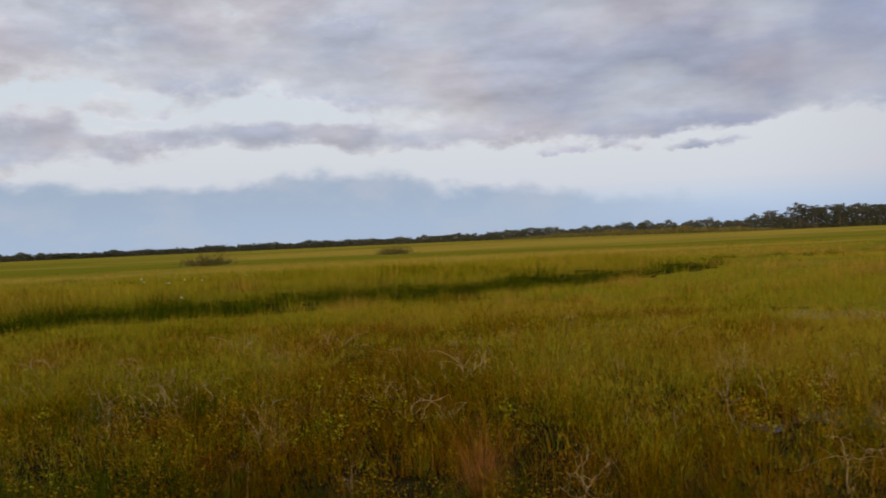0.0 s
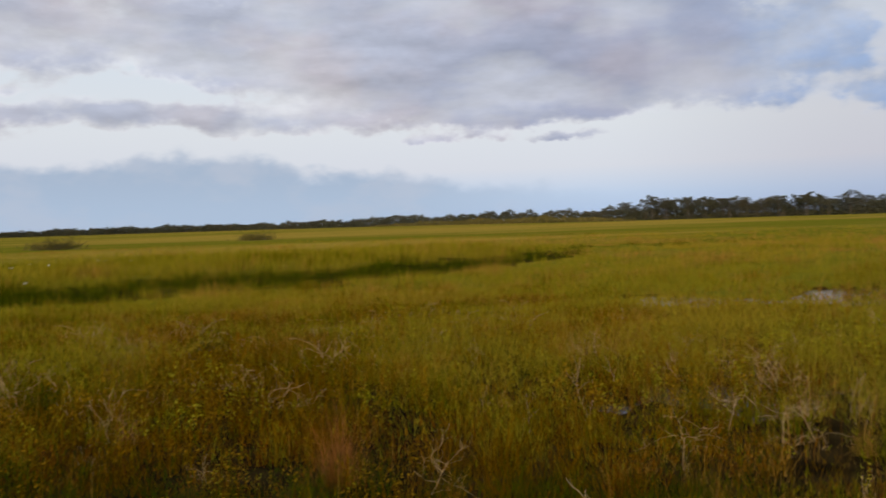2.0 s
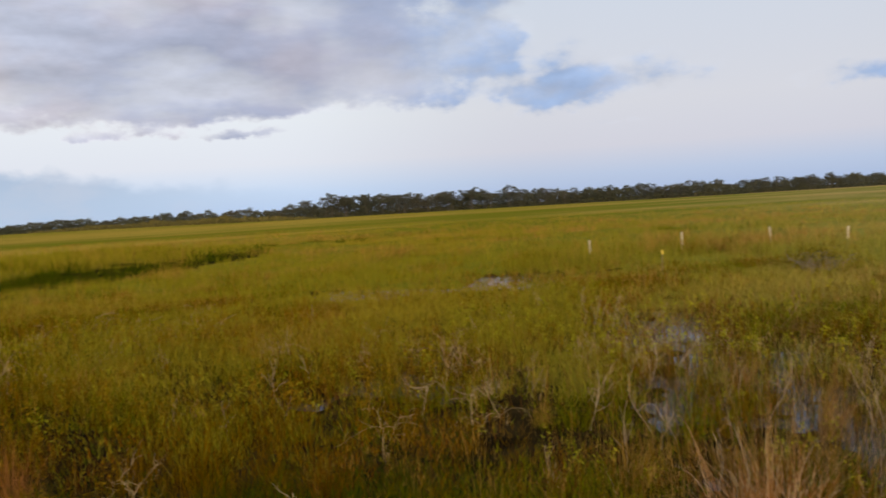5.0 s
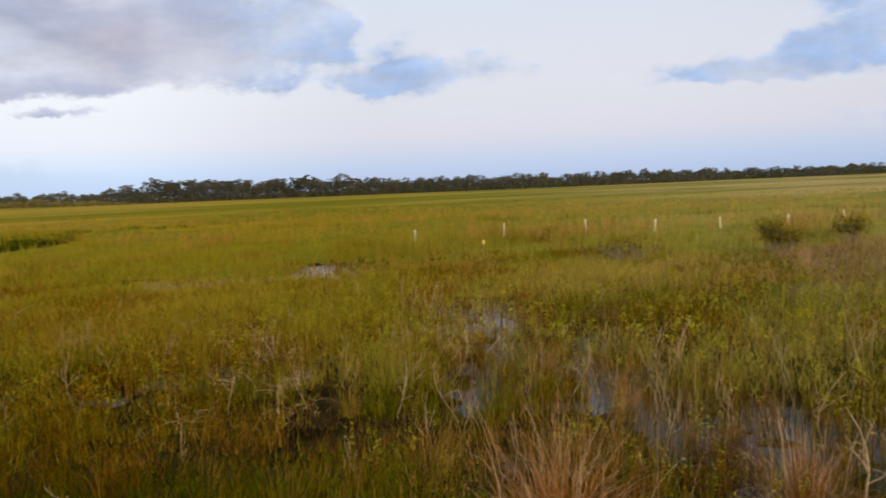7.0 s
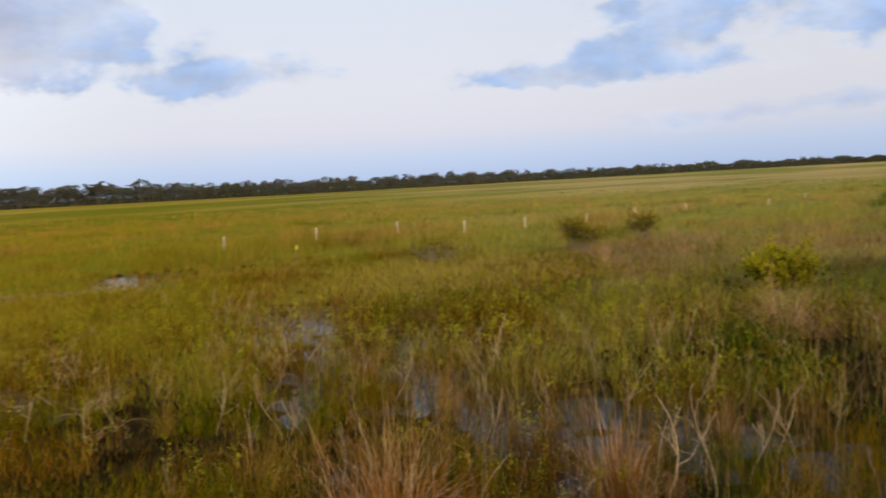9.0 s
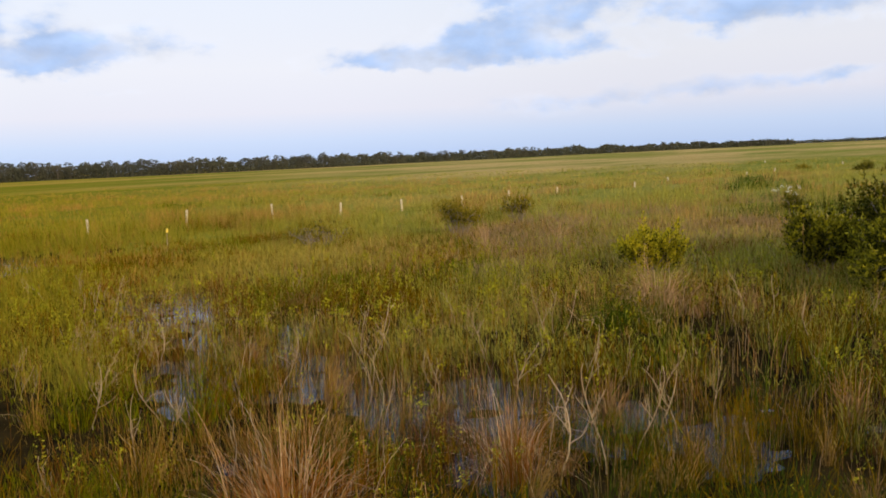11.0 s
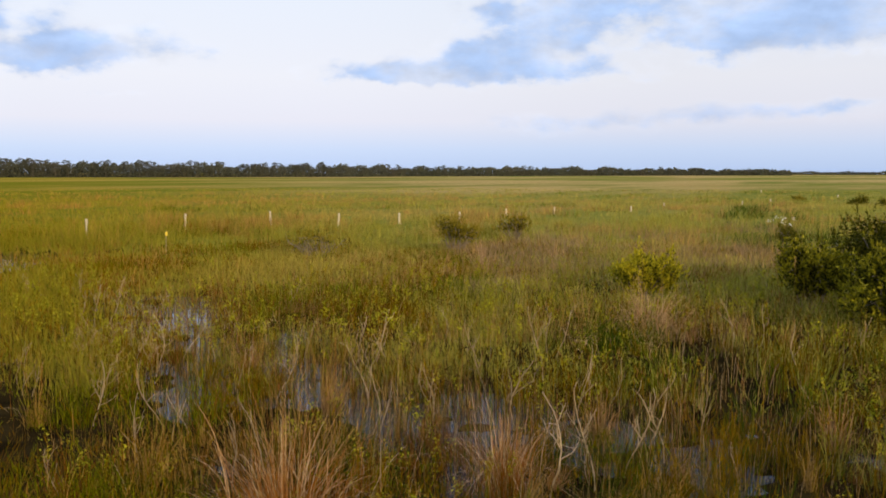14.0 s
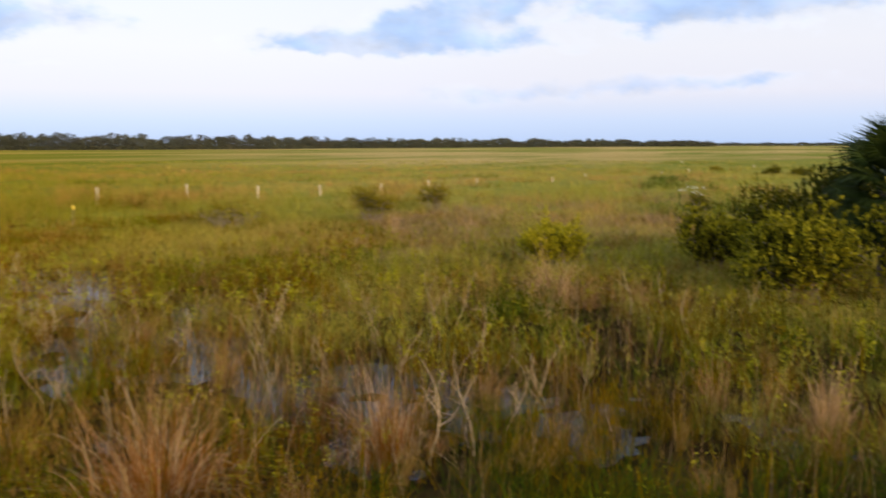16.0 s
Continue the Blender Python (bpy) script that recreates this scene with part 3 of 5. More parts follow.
def pick(x, y):
    """Which growth stands where: indices into GRASSES."""
    n = len(x)
    r, a = np.hypot(x, y), np.degrees(np.arctan2(x, y))
    patch, patch2 = fbm(x, y, 3.2, 21), fbm(x, y, 7.0, 25)
    wide = fbm(x, y, 26.0, 29)
    w = np.zeros((n, 7))
    left = np.clip((35 - a) / 30, 0, 1)
    near = np.clip((19 - r) / 8, 0, 1)
    w[:, 0] = near * (0.58 - 0.14 * left - 0.08 * np.clip((a - 56) / 8, 0, 1)) * (0.35 + 1.5 * np.clip(patch - 0.35, 0, 1) * 2)
    w[:, 1] = near * (0.47 + 0.22 * left + 0.2 * np.clip((a - 56) / 8, 0, 1))
    w[:, 2] = near * 0.17 * (1 - 0.6 * left) * (0.4 + 2.4 * np.clip(patch2 - 0.4, 0, 1) * 2)
    w[:, 3] = near * (0.20 + 0.10 * left + 0.10 * np.exp(-((a - 32) / 14) ** 2)) * (0.3 + 3 * np.clip(0.55 - patch, 0, 1) * 2) + 0.42 * openness(x, y)
    w[:, 5] += near * np.clip((r - 8) / 5, 0, 1) * 0.55 * (1 - 0.6 * left)
    w[:, 2] += near * np.clip((r - 10) / 6, 0, 1) * 0.22
    # deep green in the east, carried to the thicket to paint its shadow
    w[:, 4] += np.clip((a - 64) / 12, 0, 1) * np.clip((20 - r) / 4, 0, 1) * 0.55
    tanband = (1 - near) * np.clip((60 - r) / 20, 0, 1)
    w[:, 2] += tanband * 0.24 * (0.5 + 2.0 * np.clip(wide - 0.35, 0, 1))
    w[:, 1] += tanband * 0.11
    w[:, 5] += tanband * 0.62 + (1 - near) * (1 - np.clip((60 - r) / 20, 0, 1)) * 0.9
    w[:, 0] += tanband * 0.15
    w[:, 3] += tanband * 0.03
    # deep green in the west; the close-by share also imitates lens corner dimming
    w[:, 4] += near * left * 0.36 + near * np.clip((11 - r) / 3, 0, 1) * (0.4 + 0.4 * left)
    w[:, 2] += (1 - near) * np.clip((r - 45) / 20, 0, 1) * 0.2 * np.clip(wide - 0.42, 0, 1) * 4
    # tan thinned close by for the same corner dimming
    w[:, 2] *= 1 - 0.6 * np.clip((10.5 - r) / 3, 0, 1)
    # pale growth thinned on the same side, in place of shade
    shade = np.clip((a - 58) / 10, 0, 1) * np.clip((14 - r) / 3, 0, 1)
    w[:, 2] *= 1 - 0.65 * shade
    w[:, 6] *= 1 - 0.65 * shade
    b, rush = band(x, y), slough(x, y)
    w *= (1 - 0.93 * np.clip(rush * 1.25, 0, 1))[:, None]
    w[:, 4] += 1.5 * rush
    swale = (b > -1) & (b < 9) & (x >= 14) & (x < 44) & (fbm(x, y, 6, 41) > 0.52)
    w[swale] *= 0.35
    w[swale, 4] += 0.55
    # the prairie's colour runs in streaks
    u, v = x * 0.766 - y * 0.643, x * 0.643 + y * 0.766
    streak, out = fbm(u * 0.22, v, 15.0, 61), np.clip((r - 42) / 15, 0, 1)
    w[:, 2] += out * np.clip(streak - 0.5, 0, 1) * 2.2
    w[:, 0] += out * np.clip(0.47 - streak, 0, 1) * 2.5
    rushes = ((x - 47) / 22) ** 2 + ((y - 0.19 * x + 1.4) / 3.0) ** 2 + (patch - 0.5) * 2.5 < 1
    w[rushes] *= 0.7
    w[rushes, 4] += 0.45
    dead = ((x - 33) / 12) ** 2 + ((y - 9.6) / 5) ** 2 + (patch - 0.5) * 5 < 1
    w[dead] *= 0.7
    w[dead, 6] += 0.3
    w[dead, 2] += 0.2
    clump = np.stack([fbm(x, y, 1.5 + 0.25 * i, 91 + 3 * i) for i in range(7)], 1)
    w = w ** 1.5 * (0.12 + np.clip(clump - 0.33, 0, 1) * 3.2) ** 2.2
    w /= w.sum(1)[:, None]
    return (rng.random(n)[:, None] > np.cumsum(w, 1)).sum(1).clip(0, 6)


def by_posts(x, y):
    """1 in the longer, thicker grass round the first posts."""
    return sum(k * np.exp(-((x - px) ** 2 + (y - py) ** 2) / 7.0) for px, py, k in ((24.6, 30.9, 1.3), (30.2, 31.0, 0.9), (34.6, 29.5, 0.8)))


def height_of(x, y, k):
    r = np.hypot(x, y)
    base = np.interp(r, [4, 12, 22, 38, 55, 110], [0.50, 0.52, 0.50, 0.60, 0.46, 0.28])
    base *= np.array([0.95, 1.0, 1.1, 0.85, 1.1, 1.0, 1.15])[k]
    b = band(x, y)
    tall = np.clip((b + 1) / 9, 0, 1) * np.clip((42 - b) / 20, 0, 1) * np.clip((20 - x) / 8, 0, 1)
    base = (base + 0.42 * tall) * (1 - 0.58 * shallows(x, y)) * (1 - 0.12 * openness(x, y))
    # longer grass round the first posts
    base = base * (1 + 0.75 * by_posts(x, y))
    # short growth before the thicket
    base = base * (1 - 0.4 * np.exp(-((x - 16.9) ** 2 + (y - 1.4) ** 2) / 3.0))
    return base * (0.4 + 1.1 * fbm(x, y, 1.9, 51)) * rng.uniform(0.6, 1.3, len(x))


def thickness(x, y):
    """How thick the growth is: dark gaps between the clumps near by, closed far off."""
    near = np.clip((23 - np.hypot(x, y)) / 8, 0, 1)
    f = fbm(x, y, 1.15, 71)
    west = np.clip((30 - np.degrees(np.arctan2(x, y))) / 15, 0, 1)
    return near * np.clip(6.0 * f - 2.4, 0.07 + 0.15 * west, 1.35) + (1 - near) * (2.2 * f - 0.2 + 0.8 * by_posts(x, y))


def tufts(r0, r1, per_m2, count, reach, width, segs, splay=0.5):
    """Clumps of blades that fan out from a common foot."""
    cx, cy = scatter(r0, r1, per_m2)
    wet = wetness(cx, cy)
    gap = openness(cx, cy) * np.clip(2.8 * fbm(cx, cy, 0.75, 83) - 0.7, 0, 1)
    keep = (rng.random(len(cx)) > wet * 0.86) & (rng.random(len(cx)) < thickness(cx, cy) * (1 - 0.95 * gap) * (1 - 0.2 * shallows(cx, cy)))
    cx, cy, wet = cx[keep], cy[keep], np.maximum(wet, gap)[keep]
    kind = pick(cx, cy)
    tall = rng.uniform(0.6, 1.4, len(cx)) * (1 - 0.25 * wet)
    bias, toward = rng.uniform(0, 0.35, len(cx)), rng.uniform(0, 2 * np.pi, len(cx))
    c = np.repeat(np.arange(len(cx)), rng.poisson(count, len(cx)))
    n = len(c)
    a, q = rng.uniform(0, 2 * np.pi, n), np.sqrt(rng.uniform(0, 1, n))
    x, y = cx[c] + np.cos(a) * q * reach, cy[c] + np.sin(a) * q * reach
    k = np.where(rng.random(n) < 0.78, kind[c], pick(x, y))
    h = height_of(x, y, k) * tall[c]
    lean_x = np.cos(a) * q * splay * rng.uniform(0.2, 1.6, n) + np.cos(toward[c]) * bias[c] + rng.normal(0, 0.12, n)
    lean_y = np.sin(a) * q * splay * rng.uniform(0.2, 1.6, n) + np.sin(toward[c]) * bias[c] + rng.normal(0, 0.12, n)
    bent = np.where(rng.random(n) < 0.14, rng.uniform(2.0, 5.0, n), 1.0)
    lean_x, lean_y = np.clip(lean_x * bent, -1.3, 1.3), np.clip(lean_y * bent, -1.3, 1.3)
    t = np.clip((np.hypot(x, y) - 34) / 30, 0, 1)
    z = -0.07 + t * t * (3 - 2 * t) * 0.52 * (1 - 0.55 * slough(x, y))
    return blade_arrays(np.stack([x, y, z], 1), h, width * rng.uniform(0.6, 1.35, n), np.hypot(lean_x, lean_y), np.arctan2(lean_y, lean_x), k, segs)


def shoots(r0, r1, per_m2, size, width, segs=2):
    """Short leaves standing off the stems at all heights."""
    x, y = scatter(r0, r1, per_m2)
    keep = (rng.random(len(x)) > wetness(x, y) * 1.05) & (rng.random(len(x)) < thickness(x, y) * (1 - 0.75 * openness(x, y)) * (1 - 0.7 * shallows(x, y)))
    x, y = x[keep], y[keep]
    n = len(x)
    k = pick(x, y)
    k = np.where((k == 2) & (rng.random(n) < 0.5), 1, k)
    top = np.interp(np.hypot(x, y), [4, 12, 32], [0.34, 0.38, 0.36]) * (0.6 + 0.8 * fbm(x, y, 2.6, 51))
    z = 1.25 * top * rng.uniform(0.0, 1.0, n) ** 0.6
    return blade_arrays(np.stack([x, y, z], 1), size * rng.uniform(0.6, 1.4, n), width * rng.uniform(0.6, 1.4, n), rng.uniform(0.05, 0.85, n), rng.uniform(0, 2 * np.pi, n), k, segs)


def litter(r0, r1, per_m2, width):
    """Old blades lying over between the tufts."""
    x, y = scatter(r0, r1, per_m2)
    keep = (rng.random(len(x)) > np.maximum(wetness(x, y), 0.7 * openness(x, y))) & (rng.random(len(x)) < thickness(x, y))
    x, y = x[keep], y[keep]
    n = len(x)
    k = rng.choice([1, 2, 3, 6], n, p=[0.3, 0.1, 0.54, 0.06])
    return blade_arrays(np.stack([x, y, np.full(n, -0.03)], 1), rng.uniform(0.12, 0.32, n), width * rng.uniform(0.7, 1.3, n), rng.uniform(0.6, 1.6, n), rng.uniform(0, 2 * np.pi, n), k, 2)


def culms(r0, r1, per_m2, width):
    """Thin pale dead stalks that overtop the rest."""
    x, y = scatter(r0, r1, per_m2)
    keep = fbm(x, y, 1.3, 77) > 0.53
    x, y = x[keep], y[keep]
    n = len(x)
    k = rng.choice([2, 3, 6], n, p=[0.5, 0.18, 0.32])
    k = np.where((np.degrees(np.arctan2(x, y)) < 22) & (rng.random(n) < 0.75), 1, k)
    return blade_arrays(np.stack([x, y, np.full(n, -0.05)], 1), rng.uniform(0.45, 0.95, n), np.full(n, width), np.abs(rng.normal(0.15, 0.25, n)), rng.uniform(0, 2 * np.pi, n), k, 3)


def emergent(r0, r1, per_m2, width):
    """Thin single stems that stand in the open water."""
    x, y = scatter(r0, r1, per_m2)
    keep = rng.random(len(x)) < np.maximum(openness(x, y), np.clip(wetness(x, y) * 1.2, 0, 1)) * np.clip(2.2 * fbm(x, y, 0.6, 79) - 0.2, 0.5, 1)
    x, y = x[keep], y[keep]
    n = len(x)
    k = rng.choice([0, 2, 3, 4, 6], n, p=[0.22, 0.1, 0.28, 0.22, 0.18])
    return blade_arrays(np.stack([x, y, np.full(n, -0.08)], 1), rng.uniform(0.2, 0.66, n), width * rng.uniform(0.7, 1.3, n), np.abs(rng.normal(0.1, 0.2, n)), rng.uniform(0, 2 * np.pi, n), k, 2)


def build_grass():
    near = [tufts(3.8, 10, 25, 30, 0.12, 0.0058, 3, 0.42), tufts(10, 20, 21, 27, 0.15, 0.0090, 2, 0.42), shoots(3.8, 10, 700, 0.11, 0.0075, 1), shoots(10, 20, 480, 0.13, 0.0110, 1), litter(3.8, 11, 26, 0.007), litter(11, 20, 16, 0.011), emergent(4, 17, 300, 0.0050), emergent(17, 34, 9, 0.0120), culms(4, 11, 30, 0.0045), culms(11, 21, 24, 0.008), culms(21, 33, 14, 0.014)]
    tagged(new("sedge", joined("sedge", near, GRASSES)), "mixed green, olive and russet sedges rising out of shallow water", "sedge", kind="stuff")
    mid = [tufts(20, 32, 13, 22, 0.24, 0.0125, 1, 0.6), shoots(20, 34, 300, 0.18, 0.018, 1), tufts(32, 50, 6.3, 20, 0.36, 0.023, 1, 0.6)]
    tagged(new("marsh_grass", joined("marsh_grass", mid, GRASSES)), "tan and olive marsh grass with a band of deep green rushes", "grass", kind="stuff")
    far = [tufts(50, 80, 2.6, 19, 0.6, 0.048, 1, 0.5), tufts(80, 135, 0.95, 14, 1.1, 0.105, 1, 0.5)]
    tagged(new("meadow_grass", joined("meadow_grass", far, GRASSES)), "yellow-green wet prairie grass stretching to the trees", "grass", kind="stuff")


build_grass()

# ---------------------------------------------------------------- woody plants


def shoot(start, way, length, radius, bends, wander, gen):
    """A wandering stem: its points and radii."""
    pts, rad = [np.array(start, float)], [radius]
    d = np.array(way, float)
    for i in range(bends):
        d = d + gen.normal(size=3) * wander
        d /= np.linalg.norm(d)
        pts.append(pts[-1] + d * length / bends)
        rad.append(radius * (1 - 0.75 * (i + 1) / bends))
    return np.array(pts), np.array(rad)


def dead_sapling(seed, tall, forks, label, spread=0.6):
    """A bleached dead sapling: bent stems that fork high up into a few curling twigs."""
    gen = np.random.default_rng(seed)
    ob = holder("dead_sapling", Matrix(), label, "dead sapling", "dead saplings")
    for s in range(1 + (seed % 3 == 0)):
        t = np.linspace(0, 1, 15)
        h = tall * gen.uniform(0.8, 1.0) + 0.12
        a, b, c, d = gen.uniform(0, 2 * np.pi, 4)
        pts = np.stack([np.sin(t * 5.2 + a) * 0.08 + np.cos(b) * 0.22 * t ** 1.6, np.sin(t * 4.4 + c) * 0.08 + np.sin(b) * 0.22 * t ** 1.6, t * h / tall], 1) * tall
        pts += np.cumsum(gen.normal(size=(15, 3)) * np.array([1, 1, 0.2]), 0) * 0.006 - pts[0] * np.array([1, 1, 0])
        pts[:, 2] -= 0.12
        pts[:, 0] += s * 0.09
        rad = np.linspace(0.0082, 0.0030, 15)
        stem = child("stem", joined("stem", [tube_arrays(pts, rad, 5)], (DEADWOOD,)), ob)
        for f in range(forks):
            i = int(gen.integers(7, 13))
            a = d + f * 2.5 + gen.normal() * 0.4
            out = np.array([math.cos(a) * spread, math.sin(a) * spread, gen.uniform(0.5, 1.1)])
            p2, r2 = shoot(pts[i], out, tall * gen.uniform(0.16, 0.34), rad[i] * 0.62, 7, 0.22, gen)
            p2[:, 2] += np.linspace(0, 1, 8) ** 2 * 0.05
            pieces = [tube_arrays(p2, r2 + 0.001, 4)]
            for g in range(2):
                j = int(gen.integers(3, 7))
                out2 = out * 0.5 + gen.normal(size=3) * 0.6
                p3, r3 = shoot(p2[j], out2 / np.linalg.norm(out2), tall * gen.uniform(0.06, 0.16), r2[j] * 0.6 + 0.0006, 4, 0.35, gen)
                pieces.append(tube_arrays(p3, r3 + 0.0008, 3))
            child("twig", joined("twig", pieces, (DEADWOOD,)), stem)
    return ob


def brush_mesh(seed, wide, tall, n):
    """A tangle of arching dead twigs."""
    gen = np.random.default_rng(seed)
    pieces = []
    for i in range(n):
        a = gen.uniform(0, 2 * np.pi)
        foot = np.array([gen.normal() * wide * 0.25, gen.normal() * wide * 0.25, -0.1])
        out = np.array([math.cos(a), math.sin(a), gen.uniform(0.5, 2.2)])
        pts, rad = shoot(foot, out / np.linalg.norm(out), gen.uniform(0.6, 1.2) * tall * 1.4, 0.0078, 9, 0.36, gen)
        t = np.linspace(0, 1, len(pts))
        pts[:, 2] -= t ** 2 * 0.42 * tall
        pieces.append(tube_arrays(pts, rad + 0.001, 3))
        for g in range(2):
            j = gen.integers(2, 6)
            o2 = out + gen.normal(size=3) * 0.8
            p3, r3 = shoot(pts[j], o2 / np.linalg.norm(o2), tall * gen.uniform(0.2, 0.45), 0.0052, 4, 0.35, gen)
            pieces.append(tube_arrays(p3, r3 + 0.001, 3))
    return joined("dead_brush", pieces, (BRUSHWOOD,))


def shrub(x, y, wide, tall, leafmat, label, seed, leaves=2600, size=0.065, open_base=0.3, lean=0.0, name="shrub", shade=True, dome=False):
    """A many-stemmed shrub: bark branches, each with its own clump of leafy sprigs."""
    gen = np.random.default_rng(seed)
    ob = holder(name, pose(x, y, -0.05), label, "shrub")
    total = max(10, int(9 * wide))
    middle = np.array([0, 0, tall * 0.35])
    heart = np.array([0, 0, tall * (0.72 if dome else 0.5)])
    for s in range(total):
        a = s * 2.4 + gen.normal() * 0.25
        reach = gen.uniform(0.1, 1.0) ** 0.6
        goal = np.array([math.cos(a) * wide * 0.46 * reach + lean * 0.2, math.sin(a) * wide * 0.46 * reach, tall * (1.0 - 0.38 * reach ** 2) * gen.uniform(0.78, 1.0)])
        if dome:
            goal[:2] *= 1.12
            goal[2] = tall * (1.0 - 0.22 * reach ** 3) * gen.uniform(0.82, 1.0)
        foot = np.array([gen.normal() * wide * 0.07, gen.normal() * wide * 0.07, -0.1])
        t = np.linspace(0, 1, 7)[:, None]
        pts = foot + (goal - foot) * t + np.array([0, 0, 1]) * (np.sin(t * np.pi) * 0.08 * tall) + gen.normal(size=(7, 3)) * 0.025 * wide
        wood, tips = [tube_arrays(pts, np.linspace(0.022, 0.005, 7) * (0.7 + 0.4 * tall), 5)], []
        for j in (3, 4, 5, 6):
            tips.append(pts[j])
            for g in range(2):
                o = gen.normal(size=3) * np.array([1, 1, 0.7])
                o /= np.linalg.norm(o)
                p2, r2 = shoot(pts[j], o, wide * gen.uniform(0.1, 0.2), 0.006, 4, 0.25, gen)
                wood.append(tube_arrays(p2, r2 + 0.001, 3))
                tips.append(p2[-1])
        branch = child("branch", joined("branch", wood, (BARK,)), ob, "grey-brown woody branch")
        tips = np.array([p for p in tips if p[2] > tall * open_base] or [pts[6]])
        # sprigs round the twig ends: bright tips, and shade painted dark at their foot
        count = max(6, leaves // 11 // total)
        sprigs = tips[gen.integers(0, len(tips), count)] + gen.normal(size=(count, 3)) * wide * 0.055
        up = (sprigs - middle) / (wide * 0.9) + gen.normal(size=(count, 3)) * 0.28 + np.array([0, 0, 0.8])
        up /= np.linalg.norm(up, axis=1)[:, None]
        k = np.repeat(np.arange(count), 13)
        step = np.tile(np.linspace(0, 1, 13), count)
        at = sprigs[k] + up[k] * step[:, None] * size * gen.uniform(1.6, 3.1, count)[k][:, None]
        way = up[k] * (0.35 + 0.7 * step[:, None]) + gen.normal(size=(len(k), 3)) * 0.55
        # index of the dark leaf colour that imitates shade at the sprig's foot
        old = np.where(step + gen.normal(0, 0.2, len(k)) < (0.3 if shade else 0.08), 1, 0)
        # dark leaves set further in, standing in for the crown's shaded inside
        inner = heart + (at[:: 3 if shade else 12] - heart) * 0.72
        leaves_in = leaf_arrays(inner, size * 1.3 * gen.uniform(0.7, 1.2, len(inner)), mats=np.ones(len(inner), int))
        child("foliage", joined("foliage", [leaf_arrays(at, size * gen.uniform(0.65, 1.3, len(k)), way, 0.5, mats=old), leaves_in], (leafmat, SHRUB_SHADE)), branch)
    return ob


def tussock(x, y, tall, wide, n, label, seed, green=0.1, mat=None, name="grass_tussock", segs=7, blade=1.0):
    """A clump of arching grass: dry blades and some green ones."""
    gen = np.random.default_rng(seed)
    ob = holder(name, pose(x, y, -0.05), label, "grass clump")
    for part_name, count, mt in (("dry_tuft", int(n * (1 - green)), mat or STRAW), ("green_tuft", int(n * green), OLIVE)):
        # blades hang together in bundles, each with its own bow
        bundles = 30
        ba, bo = gen.uniform(0, 2 * np.pi, bundles), gen.uniform(0.05, 1, bundles) ** 0.7
        bt, bw = gen.uniform(0.6, 1.12, bundles), gen.uniform(0.5, 1.5, bundles)
        b = gen.integers(0, bundles, count)
        a = ba[b] + gen.normal(0, 0.35, count)
        rad = np.abs(gen.normal(0, 0.1, count)) * wide + 0.05 * wide * bo[b]
        base = np.stack([np.cos(a) * rad, np.sin(a) * rad, np.zeros(count)], 1)
        out = np.clip(bo[b] + gen.normal(0, 0.22, count), 0, 1.4)
        h = tall * bt[b] * gen.uniform(0.5, 1.15, count) * (1.05 - 0.12 * out)
        lean = out * wide / tall * gen.uniform(0.3, 0.85, count) * bw[b]
        turn = a + gen.normal(0, 0.3, count)
        child(part_name, joined(part_name, [blade_arrays(base, h, gen.uniform(0.0028, 0.0065, count) * blade, lean, turn, np.zeros(count, int), segs, 1.3, droop=np.clip(gen.normal(0.4, 0.35, count), 0, 1.1) * np.clip(out, 0, 1))], (mt,)), ob)
    return ob


# ---------------------------------------------------------------- shrubs that stand out of the grass

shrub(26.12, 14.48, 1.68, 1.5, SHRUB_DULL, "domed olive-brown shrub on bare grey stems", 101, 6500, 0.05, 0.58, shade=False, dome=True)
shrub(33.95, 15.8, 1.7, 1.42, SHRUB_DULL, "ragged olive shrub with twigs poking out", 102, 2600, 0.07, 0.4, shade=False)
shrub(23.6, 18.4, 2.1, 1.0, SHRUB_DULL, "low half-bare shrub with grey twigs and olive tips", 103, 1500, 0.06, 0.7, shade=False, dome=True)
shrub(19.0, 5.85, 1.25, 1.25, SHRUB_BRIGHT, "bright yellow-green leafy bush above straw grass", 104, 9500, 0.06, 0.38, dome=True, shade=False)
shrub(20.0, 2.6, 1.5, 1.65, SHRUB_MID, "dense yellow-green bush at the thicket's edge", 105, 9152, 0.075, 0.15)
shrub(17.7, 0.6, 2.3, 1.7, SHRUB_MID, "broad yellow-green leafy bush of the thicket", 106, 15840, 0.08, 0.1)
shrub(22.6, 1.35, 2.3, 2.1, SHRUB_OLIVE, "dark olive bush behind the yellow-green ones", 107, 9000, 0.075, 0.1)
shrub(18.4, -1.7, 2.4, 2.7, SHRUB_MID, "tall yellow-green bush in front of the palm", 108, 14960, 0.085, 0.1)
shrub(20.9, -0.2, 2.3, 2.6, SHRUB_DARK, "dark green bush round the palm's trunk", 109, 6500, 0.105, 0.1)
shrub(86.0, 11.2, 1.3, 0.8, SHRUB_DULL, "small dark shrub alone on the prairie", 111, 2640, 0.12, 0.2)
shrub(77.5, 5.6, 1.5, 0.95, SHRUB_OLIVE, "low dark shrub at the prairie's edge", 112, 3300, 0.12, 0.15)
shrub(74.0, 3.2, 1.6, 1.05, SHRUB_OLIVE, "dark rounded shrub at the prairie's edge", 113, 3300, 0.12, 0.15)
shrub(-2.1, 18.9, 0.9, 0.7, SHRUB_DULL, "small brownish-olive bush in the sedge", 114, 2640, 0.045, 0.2)
